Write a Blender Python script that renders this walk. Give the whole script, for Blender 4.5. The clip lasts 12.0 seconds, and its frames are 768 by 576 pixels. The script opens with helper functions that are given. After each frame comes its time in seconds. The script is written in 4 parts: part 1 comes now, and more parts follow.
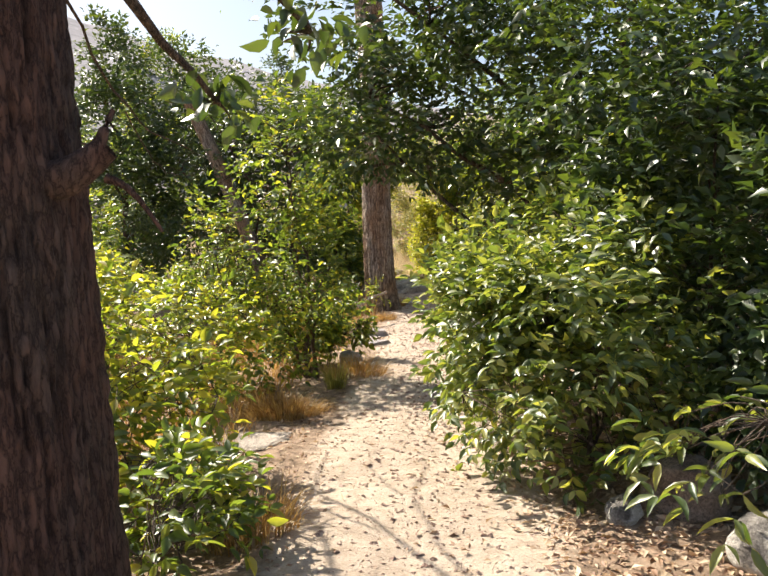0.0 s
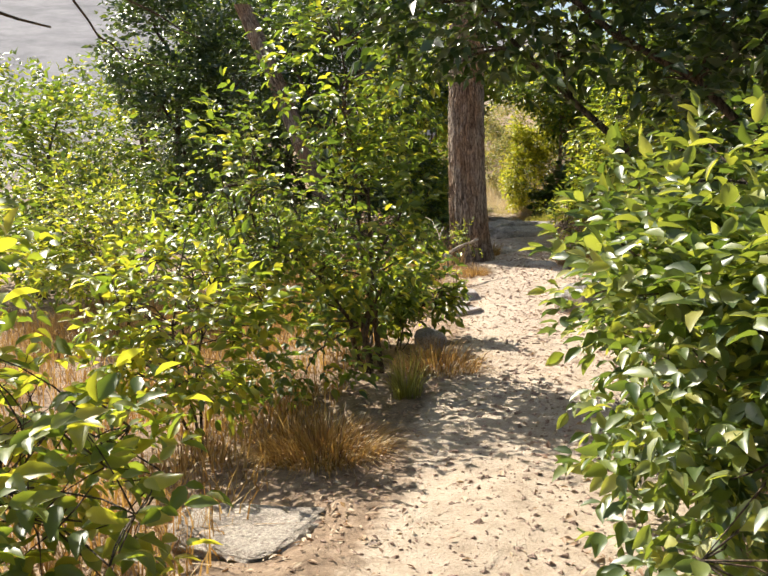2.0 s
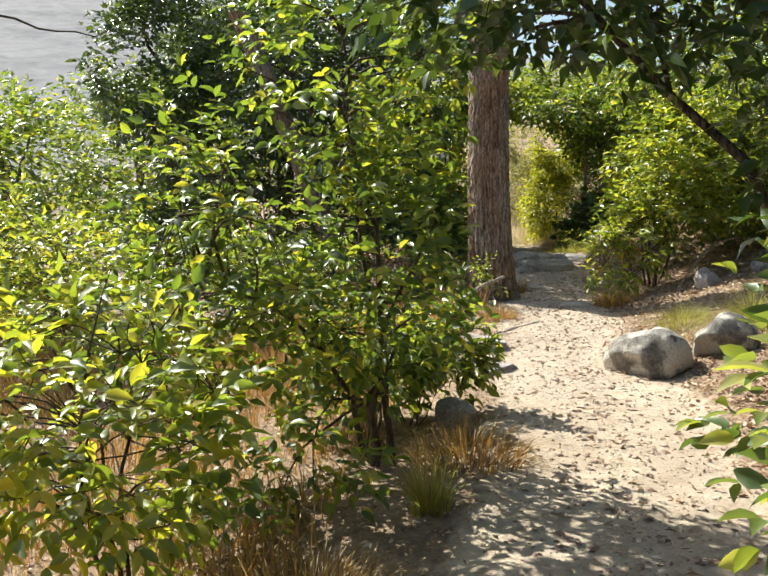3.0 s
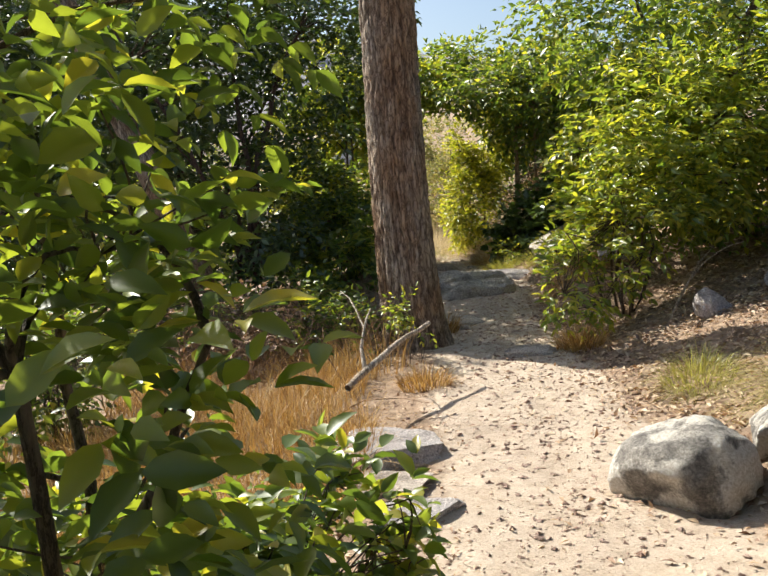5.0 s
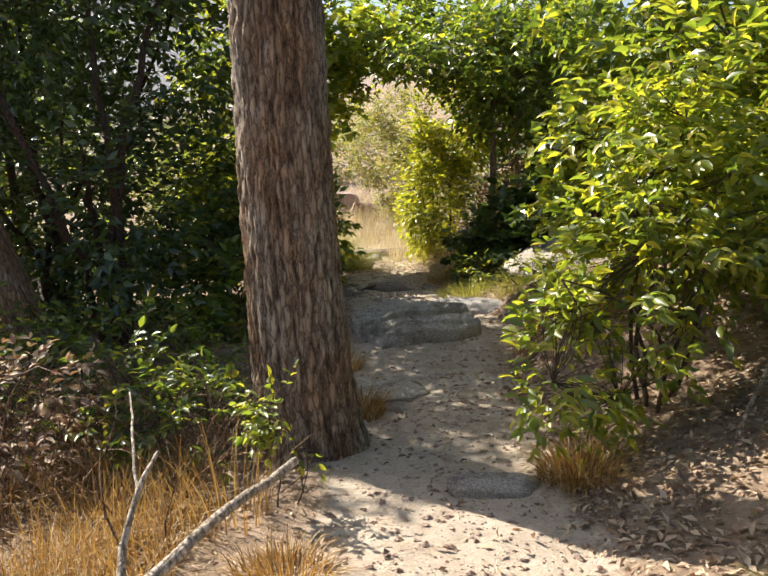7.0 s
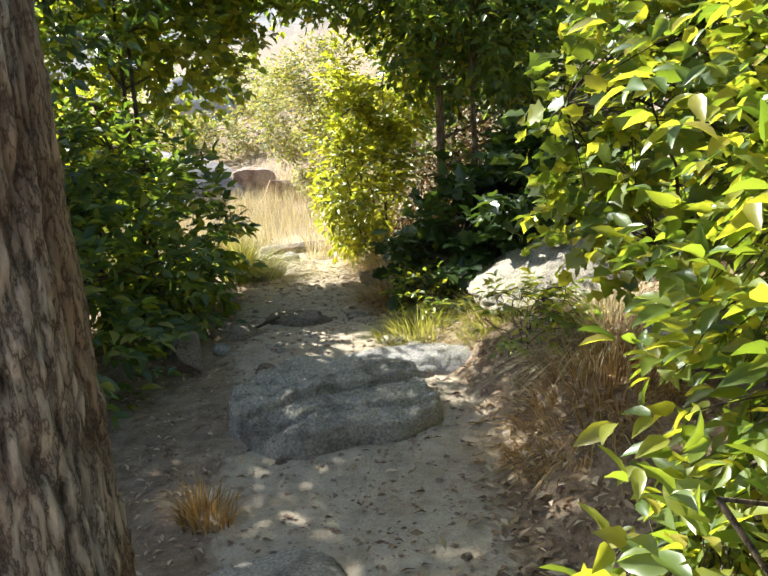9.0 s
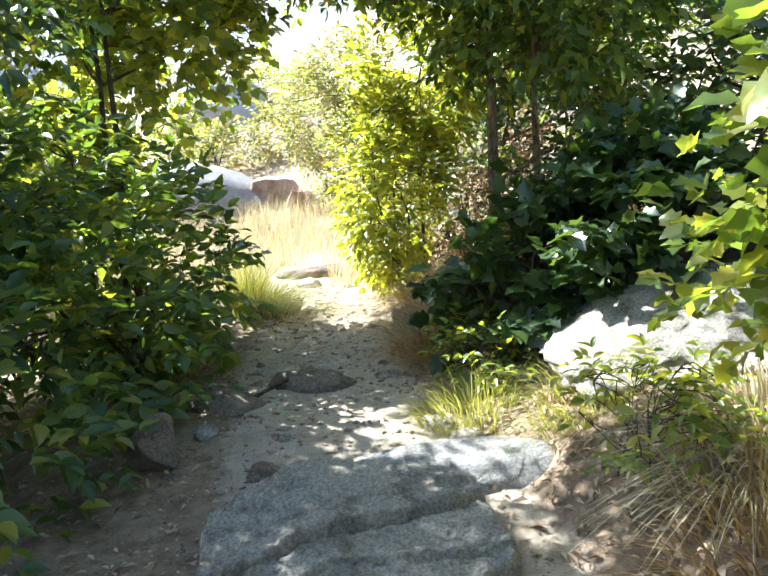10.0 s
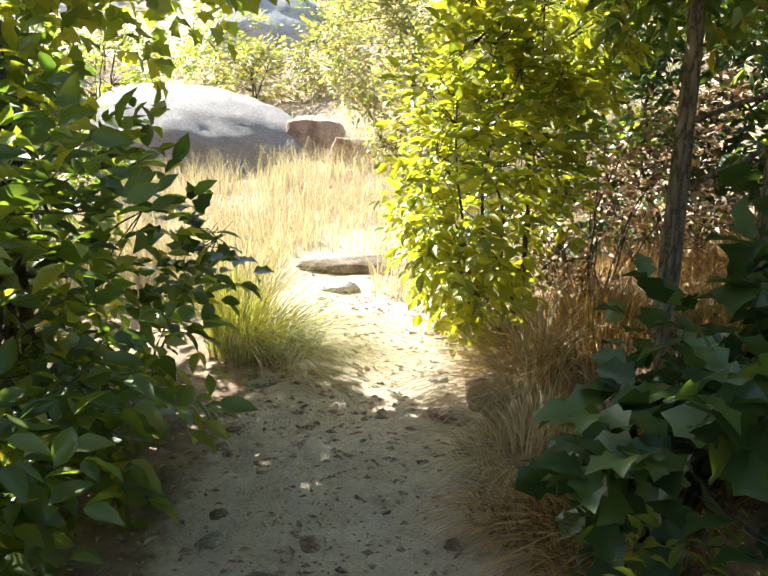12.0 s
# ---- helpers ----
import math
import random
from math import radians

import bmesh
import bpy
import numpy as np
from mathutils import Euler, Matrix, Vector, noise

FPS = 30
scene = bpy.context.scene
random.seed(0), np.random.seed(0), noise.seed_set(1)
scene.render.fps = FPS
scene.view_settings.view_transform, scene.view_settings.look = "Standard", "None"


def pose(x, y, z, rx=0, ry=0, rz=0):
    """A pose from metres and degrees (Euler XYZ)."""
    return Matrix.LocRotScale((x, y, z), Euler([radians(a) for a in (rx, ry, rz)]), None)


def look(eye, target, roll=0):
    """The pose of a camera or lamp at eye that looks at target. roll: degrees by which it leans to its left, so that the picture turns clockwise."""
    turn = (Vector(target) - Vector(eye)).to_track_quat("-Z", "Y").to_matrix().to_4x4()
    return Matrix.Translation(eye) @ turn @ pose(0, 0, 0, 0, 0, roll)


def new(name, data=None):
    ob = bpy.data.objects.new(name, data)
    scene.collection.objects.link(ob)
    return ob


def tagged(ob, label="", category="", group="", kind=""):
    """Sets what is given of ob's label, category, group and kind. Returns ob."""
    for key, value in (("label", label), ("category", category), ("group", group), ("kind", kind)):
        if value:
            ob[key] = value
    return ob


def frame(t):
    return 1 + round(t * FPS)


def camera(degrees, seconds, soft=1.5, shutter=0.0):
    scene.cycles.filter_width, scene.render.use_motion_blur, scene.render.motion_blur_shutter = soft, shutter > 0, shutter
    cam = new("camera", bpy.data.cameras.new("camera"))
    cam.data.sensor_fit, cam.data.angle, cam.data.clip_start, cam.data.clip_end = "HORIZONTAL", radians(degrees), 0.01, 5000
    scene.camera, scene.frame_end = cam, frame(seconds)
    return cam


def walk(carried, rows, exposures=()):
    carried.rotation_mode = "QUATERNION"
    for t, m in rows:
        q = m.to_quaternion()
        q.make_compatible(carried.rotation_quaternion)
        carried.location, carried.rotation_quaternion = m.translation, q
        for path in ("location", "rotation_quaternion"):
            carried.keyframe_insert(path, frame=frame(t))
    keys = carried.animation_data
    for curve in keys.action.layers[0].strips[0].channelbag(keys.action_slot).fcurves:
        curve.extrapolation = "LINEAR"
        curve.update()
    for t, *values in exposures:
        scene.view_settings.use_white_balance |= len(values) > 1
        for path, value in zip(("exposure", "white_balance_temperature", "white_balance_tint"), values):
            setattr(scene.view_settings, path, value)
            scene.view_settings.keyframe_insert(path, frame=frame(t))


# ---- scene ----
cam = camera(49.5, 12.0, soft=1.6)
PATH = [
    (0, (0.93, -1.14, 1.264), (0.822, 0.853, 1.118), -0.9),
    (0.5, (0.852, -0.477, 1.219), (0.707, 1.512, 1.056), -0.9),
    (1, (0.771, 0.156, 1.209), (0.670, 2.136, 0.938), -0.7),
    (1.5, (0.71, 0.867, 1.183), (0.446, 2.824, 0.854), 1.5),
    (2, (0.684, 1.608, 1.222), (0.380, 3.564, 0.92), -0.7),
    (2.5, (0.599, 2.343, 1.208), (0.192, 4.297, 1.035), -0.3),
    (3, (0.416, 3.102, 1.196), (0.096, 5.064, 0.956), -0.4),
    (4.8, (0.379, 5.761, 1.281), (0.213, 7.739, 1.037), -5.6),
    (5, (0.362, 6.045, 1.231), (0.223, 8.026, 0.997), -3.8),
    (5.5, (0.494, 6.823, 1.232), (0.536, 8.785, 0.845), -8.1),
    (6, (0.58, 7.603, 1.255), (0.703, 9.559, 0.859), -4.0),
    (6.5, (0.647, 8.332, 1.288), (0.662, 10.293, 0.891), -1.6),
    (6.7, (0.695, 8.633, 1.321), (0.604, 10.61, 1.027), -1.7),
    (8.3, (0.848, 10.945, 1.362), (0.761, 12.923, 1.083), -2.2),
    (8.5, (0.846, 11.221, 1.389), (0.831, 13.191, 1.047), -1.5),
    (9, (0.887, 11.916, 1.391), (0.931, 13.879, 1.013), -3.7),
    (9.5, (0.864, 12.699, 1.368), (0.955, 14.66, 0.987), 0.9),
    (10, (0.879, 13.357, 1.39), (0.852, 15.324, 1.028), -4.0),
    (10.5, (0.849, 14.016, 1.42), (0.664, 15.982, 1.098), -3.1),
    (11, (0.826, 14.685, 1.47), (0.612, 16.632, 1.065), -2.6),
    (11.5, (0.788, 15.302, 1.461), (0.585, 17.25, 1.056), -0.4),
    (12, (0.714, 15.971, 1.439), (0.578, 17.901, 0.932), 0.7),
]
walk(cam, [(t, look(eye, target, roll)) for t, eye, target, roll in PATH],
     exposures=[(0.0, 1.05, 6600, 11), (1.5, 1.0, 6600, 10), (3.2, 0.95, 6200, 2), (5.0, 0.9, 6300, 7), (6.7, 1.0, 6400, 9), (8.3, 1.5, 6000, 2), (9.5, 1.6, 5850, -1), (10.0, 2.15, 5300, -1), (10.5, 1.62, 5800, -1), (12.0, 2.0, 5900, 0)])

# ---- light ----
SUN_AZ, SUN_EL = radians(53), radians(43)  # left of the way ahead, above the horizon
world = bpy.data.worlds.new("sky")
scene.world = world
world.use_nodes = True
wn, wl = world.node_tree.nodes, world.node_tree.links
sky = wn.new("ShaderNodeTexSky")
sky.sky_type, sky.sun_disc = "NISHITA", False
sky.sun_elevation, sky.sun_rotation = SUN_EL, -SUN_AZ
sky.air_density, sky.dust_density = 1.0, 2.5
wl.new(sky.outputs[0], wn["Background"].inputs[0])
wn["Background"].inputs[1].default_value = 0.085
sun_data = bpy.data.lights.new("sun", "SUN")
sun_data.energy, sun_data.angle, sun_data.color = 5.0, radians(0.6), (1.0, 0.93, 0.80)
sun = new("sun", sun_data)
sun.matrix_world = look((-20, 30, 30), (-20 + math.sin(SUN_AZ) * math.cos(SUN_EL), 30 - math.cos(SUN_AZ) * math.cos(SUN_EL), 30 - math.sin(SUN_EL)))
scene.view_settings.exposure = 0.0


# ---- materials ----
def material(name):
    m = bpy.data.materials.new(name)
    m.use_nodes = True
    return m, m.node_tree.nodes, m.node_tree.links, m.node_tree.nodes["Principled BSDF"]


def ramp(nodes, stops):
    r = nodes.new("ShaderNodeValToRGB")
    while len(r.color_ramp.elements) < len(stops):
        r.color_ramp.elements.new(0.5)
    for e, (p, c) in zip(r.color_ramp.elements, stops):
        e.position, e.color = p, (*c, 1)
    return r


def noise_node(nodes, links, scale, detail=6, rough=0.6, stretch=None):
    n = nodes.new("ShaderNodeTexNoise")
    n.inputs["Scale"].default_value, n.inputs["Detail"].default_value, n.inputs["Roughness"].default_value = scale, detail, rough
    co = nodes.new("ShaderNodeTexCoord")
    if stretch:
        mp = nodes.new("ShaderNodeMapping")
        mp.inputs["Scale"].default_value = stretch
        links.new(co.outputs["Object"], mp.inputs[0])
        links.new(mp.outputs[0], n.inputs[0])
    else:
        links.new(co.outputs["Object"], n.inputs[0])
    return n


def mixed(nodes, links, fac, a, b, mode="MIX"):
    mx = nodes.new("ShaderNodeMix")
    mx.data_type, mx.blend_type = "RGBA", mode
    for sock, v in ((mx.inputs[0], fac), (mx.inputs[6], a), (mx.inputs[7], b)):
        if hasattr(v, "is_linked"):
            links.new(v, sock)
        elif isinstance(v, tuple):
            sock.default_value = (*v, 1)
        else:
            sock.default_value = v
    return mx.outputs[2]


def bumped(nodes, links, bsdf, height, strength, distance):
    b = nodes.new("ShaderNodeBump")
    b.inputs["Strength"].default_value, b.inputs["Distance"].default_value = strength, distance
    links.new(height, b.inputs["Height"])
    links.new(b.outputs[0], bsdf.inputs["Normal"])


def leaf_material(name, stops, sheer=0.45, rough=0.33, glow=(2.3, 2.1, 0.7)):
    m, nodes, links, bsdf = material(name)
    geo = nodes.new("ShaderNodeNewGeometry")
    r = ramp(nodes, stops)
    links.new(geo.outputs["Random Per Island"], r.inputs[0])
    n = noise_node(nodes, links, 60, 3)
    col = mixed(nodes, links, 0.35, r.outputs[0], mixed(nodes, links, n.outputs[0], (0.35, 0.3, 0.2), (1.0, 1.0, 0.9)), "MULTIPLY")
    links.new(col, bsdf.inputs["Base Color"])
    bsdf.inputs["Roughness"].default_value = rough
    bsdf.inputs["Specular IOR Level"].default_value = 1.0
    if sheer:
        tr = nodes.new("ShaderNodeBsdfTranslucent")
        rt = ramp(nodes, [(p, tuple(min(.8, c[i] * glow[i]) for i in range(3))) for p, c in stops])
        links.new(geo.outputs["Random Per Island"], rt.inputs[0])
        links.new(rt.outputs[0], tr.inputs[0])
        ms = nodes.new("ShaderNodeMixShader")
        ms.inputs[0].default_value = sheer
        links.new(bsdf.outputs[0], ms.inputs[1])
        links.new(tr.outputs[0], ms.inputs[2])
        links.new(ms.outputs[0], nodes["Material Output"].inputs[0])
    return m


LEAF = leaf_material("leaf_green", [(0, (0.050, 0.088, 0.026)), (0.5, (0.11, 0.165, 0.040)), (0.85, (0.20, 0.245, 0.05)), (1, (0.36, 0.33, 0.06))], 0.5, 0.4)
LEAF_YELLOW = leaf_material("leaf_yellow_green", [(0, (0.095, 0.15, 0.034)), (0.5, (0.185, 0.235, 0.048)), (0.85, (0.32, 0.33, 0.06)), (1, (0.44, 0.35, 0.07))], 0.5, 0.4)
LEAF_GLOSSY = leaf_material("glossy_leaf", [(0, (0.055, 0.10, 0.030)), (0.5, (0.13, 0.18, 0.055)), (0.85, (0.24, 0.28, 0.085)), (1, (0.42, 0.40, 0.12))], 0.36, 0.42)
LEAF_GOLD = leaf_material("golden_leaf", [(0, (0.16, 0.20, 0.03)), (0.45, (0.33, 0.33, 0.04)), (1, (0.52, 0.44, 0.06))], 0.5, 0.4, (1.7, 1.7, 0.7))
# Darker leaf green; for the arching tree it puts shade into the colour.
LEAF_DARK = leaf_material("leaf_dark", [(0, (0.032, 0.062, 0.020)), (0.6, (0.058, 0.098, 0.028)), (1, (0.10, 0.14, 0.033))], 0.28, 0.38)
LEAF_PALE = leaf_material("leaf_pale", [(0, (0.16, 0.20, 0.08)), (0.6, (0.27, 0.27, 0.13)), (1, (0.36, 0.27, 0.15))], 0.35, 0.6)
LITTER = leaf_material("dry_leaf", [(0, (0.13, 0.07, 0.045)), (0.25, (0.36, 0.21, 0.13)), (0.6, (0.54, 0.38, 0.25)), (1, (0.70, 0.57, 0.42))], 0.15, 0.7, (1.1, 0.9, 0.6))
STRAW = leaf_material("dry_grass", [(0, (0.20, 0.11, 0.04)), (0.4, (0.44, 0.26, 0.08)), (0.75, (0.55, 0.36, 0.13)), (1, (0.62, 0.46, 0.22))], 0.3, 0.6, (1.1, 0.95, 0.6))
STRAW_PALE = leaf_material("pale_dry_grass", [(0, (0.42, 0.35, 0.23)), (0.5, (0.60, 0.51, 0.36)), (1, (0.72, 0.64, 0.48))], 0.35, 0.6, (1.1, 1.0, 0.7))
GRASS = leaf_material("green_grass", [(0, (0.14, 0.15, 0.04)), (0.45, (0.25, 0.24, 0.08)), (1, (0.45, 0.38, 0.18))], 0.35, 0.5)


def bark_material(name, dark, light, warm):
    m, nodes, links, bsdf = material(name)
    n = noise_node(nodes, links, 9, 10, 0.7, (3.0, 3.0, 0.45))
    big = noise_node(nodes, links, 2.2, 4, 0.6, (1, 1, 0.5))
    fine = noise_node(nodes, links, 70, 5, 0.7, (1, 1, 0.35))
    r = ramp(nodes, [(0.33, dark), (0.52, light), (0.72, tuple(min(1, v * 1.35) for v in light))])
    links.new(n.outputs[0], r.inputs[0])
    rb = ramp(nodes, [(0.42, (0, 0, 0)), (0.58, (1, 1, 1))])
    links.new(big.outputs[0], rb.inputs[0])
    col = mixed(nodes, links, rb.outputs[0], r.outputs[0], mixed(nodes, links, 0.75, r.outputs[0], warm, "MIX"))
    col = mixed(nodes, links, 0.5, col, fine.outputs[0], "OVERLAY")
    co = nodes.new("ShaderNodeTexCoord")
    mp = nodes.new("ShaderNodeMapping")
    mp.inputs["Scale"].default_value = (34, 34, 7)
    links.new(co.outputs["Object"], mp.inputs[0])
    warp = nodes.new("ShaderNodeVectorMath")
    warp.operation = "MULTIPLY_ADD"
    links.new(fine.outputs["Color"], warp.inputs[0])
    warp.inputs[1].default_value = (1.5, 1.5, 1.1)
    links.new(mp.outputs[0], warp.inputs[2])
    vor = nodes.new("ShaderNodeTexVoronoi")
    vor.feature = "DISTANCE_TO_EDGE"
    vor.inputs["Scale"].default_value = 1.0
    links.new(warp.outputs[0], vor.inputs[0])
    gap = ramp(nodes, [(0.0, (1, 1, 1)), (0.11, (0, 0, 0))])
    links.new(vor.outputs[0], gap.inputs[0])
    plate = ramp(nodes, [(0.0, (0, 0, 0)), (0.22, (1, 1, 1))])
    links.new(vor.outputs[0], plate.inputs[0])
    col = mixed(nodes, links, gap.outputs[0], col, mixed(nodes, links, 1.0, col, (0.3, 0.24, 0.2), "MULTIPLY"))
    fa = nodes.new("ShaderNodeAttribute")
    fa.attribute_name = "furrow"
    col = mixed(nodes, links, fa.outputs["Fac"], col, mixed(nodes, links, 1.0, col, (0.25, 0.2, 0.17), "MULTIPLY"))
    links.new(col, bsdf.inputs["Base Color"])
    bsdf.inputs["Roughness"].default_value = 0.9
    hgt = mixed(nodes, links, 0.35, plate.outputs[0], fine.outputs[0])
    bumped(nodes, links, bsdf, hgt, 0.8, 0.014)
    return m


BARK = bark_material("bark", (0.17, 0.125, 0.095), (0.47, 0.38, 0.30), (0.40, 0.225, 0.11))
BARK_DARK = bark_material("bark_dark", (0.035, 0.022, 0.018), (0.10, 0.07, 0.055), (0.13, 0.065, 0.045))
TWIG = bark_material("twig_bark", (0.05, 0.035, 0.025), (0.13, 0.10, 0.075), (0.16, 0.10, 0.06))
DEADWOOD = bark_material("weathered_wood", (0.34, 0.27, 0.20), (0.60, 0.51, 0.42), (0.50, 0.38, 0.27))


def rock_material(name, dark, light, patch, moss=0.0):
    m, nodes, links, bsdf = material(name)
    n = noise_node(nodes, links, 7, 8, 0.65)
    big = noise_node(nodes, links, 3.1, 5, 0.6)
    grain = noise_node(nodes, links, 75, 6, 0.8)
    speck = ramp(nodes, [(0.36, (0.12, 0.11, 0.10)), (0.5, (0.5, 0.48, 0.46)), (0.64, (0.92, 0.90, 0.87))])
    links.new(grain.outputs[0], speck.inputs[0])
    r = ramp(nodes, [(0.36, dark), (0.5, tuple((a + b) / 2 for a, b in zip(dark, light))), (0.62, light)])
    links.new(n.outputs[0], r.inputs[0])
    rb = ramp(nodes, [(0.46, (0, 0, 0)), (0.53, (1, 1, 1))])
    links.new(big.outputs[0], rb.inputs[0])
    col = mixed(nodes, links, rb.outputs[0], r.outputs[0], patch)
    col = mixed(nodes, links, 0.7, col, speck.outputs[0], "OVERLAY")
    links.new(col, bsdf.inputs["Base Color"])
    bsdf.inputs["Roughness"].default_value = 0.85
    add = nodes.new("ShaderNodeMath")
    links.new(n.outputs[0], add.inputs[0])
    links.new(grain.outputs[0], add.inputs[1])
    bumped(nodes, links, bsdf, add.outputs[0], 1.0, 0.02)
    return m


ROCK = rock_material("granite_lichen", (0.11, 0.10, 0.095), (0.42, 0.395, 0.365), (0.66, 0.625, 0.575))
ROCK_FLAT = rock_material("pale_flat_stone", (0.30, 0.27, 0.27), (0.55, 0.50, 0.48), (0.50, 0.46, 0.46))
ROCK_BROWN = rock_material("brown_rock", (0.15, 0.105, 0.08), (0.40, 0.30, 0.235), (0.33, 0.26, 0.215))
ROCK_SLAB = rock_material("slab_rock", (0.24, 0.20, 0.17), (0.62, 0.545, 0.48), (0.54, 0.475, 0.415))
ROCK_DOME = rock_material("smooth_granite", (0.28, 0.245, 0.24), (0.40, 0.355, 0.35), (0.34, 0.30, 0.295))
ROCK_PINK = rock_material("pink_granite", (0.28, 0.18, 0.14), (0.46, 0.31, 0.25), (0.50, 0.36, 0.30))


def ground_material():
    m, nodes, links, bsdf = material("trail_soil")
    at = nodes.new("ShaderNodeAttribute")
    at.attribute_name = "trail"
    big = noise_node(nodes, links, 1.6, 6, 0.6)
    mid = noise_node(nodes, links, 9, 8, 0.7)
    grit = noise_node(nodes, links, 75, 6, 0.8)
    sand = ramp(nodes, [(0.3, (0.40, 0.305, 0.225)), (0.5, (0.53, 0.425, 0.33)), (0.7, (0.62, 0.52, 0.42))])
    links.new(mid.outputs[0], sand.inputs[0])
    duff = ramp(nodes, [(0.3, (0.13, 0.085, 0.055)), (0.5, (0.31, 0.215, 0.145)), (0.72, (0.48, 0.36, 0.26))])
    links.new(mid.outputs[0], duff.inputs[0])
    wob = nodes.new("ShaderNodeMath")
    wob.operation = "MULTIPLY_ADD"
    links.new(mid.outputs[0], wob.inputs[0])
    wob.inputs[1].default_value = 0.7
    links.new(at.outputs["Fac"], wob.inputs[2])
    edge = ramp(nodes, [(0.62, (0, 0, 0)), (0.95, (1, 1, 1))])
    links.new(wob.outputs[0], edge.inputs[0])
    col = mixed(nodes, links, edge.outputs[0], duff.outputs[0], sand.outputs[0])
    ra = nodes.new("ShaderNodeAttribute")
    ra.attribute_name = "rocky"
    face = ramp(nodes, [(0.35, (0.17, 0.163, 0.182)), (0.6, (0.29, 0.275, 0.295))])
    streak = noise_node(nodes, links, .35, 8, 0.7, (1.0, .4, 2.5))
    links.new(streak.outputs[0], face.inputs[0])
    col = mixed(nodes, links, ra.outputs["Fac"], col, face.outputs[0])
    gr = ramp(nodes, [(0.32, (0.35, 0.33, 0.31)), (0.5, (0.5, 0.5, 0.5)), (0.7, (0.66, 0.64, 0.62))])
    links.new(grit.outputs[0], gr.inputs[0])
    col = mixed(nodes, links, 0.8, col, gr.outputs[0], "OVERLAY")
    links.new(mixed(nodes, links, 0.25, col, big.outputs[0], "OVERLAY"), bsdf.inputs["Base Color"])
    bsdf.inputs["Roughness"].default_value = 0.95
    add = nodes.new("ShaderNodeMath")
    links.new(mid.outputs[0], add.inputs[0])
    links.new(grit.outputs[0], add.inputs[1])
    bumped(nodes, links, bsdf, add.outputs[0], 0.8, 0.016)
    return m


SOIL = ground_material()

# ---- terrain ----
GY = (-6, 0, 4, 8, 10, 12.4, 13.2, 14.6, 16, 17.1, 18.2, 19.8, 21.8, 25)
GZ = (-.22, -.22, -.24, -.27, -.28, -.2, -.19, -.18, -.02, .07, .03, .01, -.05, .05)
PX = (1.1, .95, .85, .9, .95, .85, .85, .85, .8, .62, .45, .3, .1, -.2)
RS = (.08, .08, .1, .15, .22, .26, .28, .32, .4, .4, .4, .3, .2, .1)
HW = (.55, .55, .55, .6, .6, .5, .48, .42, .46, .38, .36, .36, .36, .3)


def wave(x, y, f, s):
    return (np.sin(x * f + 1.7 * s + 1.3 * np.sin(y * f * .7 + s)) * np.cos(y * f * .9 + 2.3 * s + np.sin(x * f * .6 + 3 * s)))


def H(x, y):
    """The ground's height."""
    x, y = np.asarray(x, float), np.asarray(y, float)
    c = np.clip(y, -6, 25)
    d = x - np.interp(c, GY, PX)
    z = np.interp(c, GY, GZ) + np.interp(c, GY, RS) * np.clip(d - .6, 0, 6) - .10 * np.clip(-d - .7, 0, 7)
    off = np.clip((np.abs(d) - np.interp(c, GY, HW)) / .4, 0, 1)
    z = z + off * (.035 * wave(x, y, 2.6, 1) + .02 * wave(x, y, 6.1, 2)) + .012 * wave(x, y, 4.0, 5) + .008 * wave(x, y, 13, 3) + .004 * wave(x, y, 31, 4)
    # straw bank beside the trail
    z = z + .16 * np.exp(-((x - 1.85) / .45) ** 2 - ((y - 15.6) / .9) ** 2) * np.clip((d - .6) * 3, 0, 1)
    # far hillsides
    z = z + .115 * np.clip(y - 23.5, 0, 70) + .07 * np.clip(y - 29, 0, 60)
    left = np.clip(-(x + 12) * .8 + (y - 12) * .35, 0, 1e9)
    z = z + 26 * np.clip((left - 8) / 75, 0, 1) ** 1.2 * (1 + .12 * wave(x, y, .12, 1) + .06 * wave(x, y, .4, 2))
    return z


def trail(x, y):
    c = np.clip(y, -6, 25)
    d = np.abs(x - np.interp(c, GY, PX) + .08 * wave(x, y, 2.2, 7))
    w = np.interp(c, GY, HW)
    return np.clip(1 - (d - w * .85) / (.35), 0, 1) * (y < 24) * (y > -8)


def mesh_of(name, verts, faces, mat, smooth=True):
    me = bpy.data.meshes.new(name)
    v = np.asarray(verts, np.float32)
    f = np.asarray(faces, np.int32)
    me.vertices.add(len(v))
    me.vertices.foreach_set("co", v.ravel())
    n = f.shape[1]
    me.loops.add(f.size)
    me.loops.foreach_set("vertex_index", f.ravel())
    me.polygons.add(len(f))
    me.polygons.foreach_set("loop_start", np.arange(0, f.size, n, dtype=np.int32))
    me.polygons.foreach_set("use_smooth", np.full(len(f), smooth))
    me.update(calc_edges=True)
    me.materials.append(mat)
    return me


def part(name, me, parent, label=""):
    ob = new(name, me)
    ob.parent = parent
    ob.matrix_parent_inverse = parent.matrix_basis.inverted()
    return tagged(ob, label)


def grid_faces(nu, nv, wrap=False):
    i = np.arange(nu - 1)[:, None]
    j = np.arange(nv if wrap else nv - 1)[None]
    k = (j + 1) % nv
    return np.stack([i * nv + j, i * nv + k, (i + 1) * nv + k, (i + 1) * nv + j], -1).reshape(-1, 4)


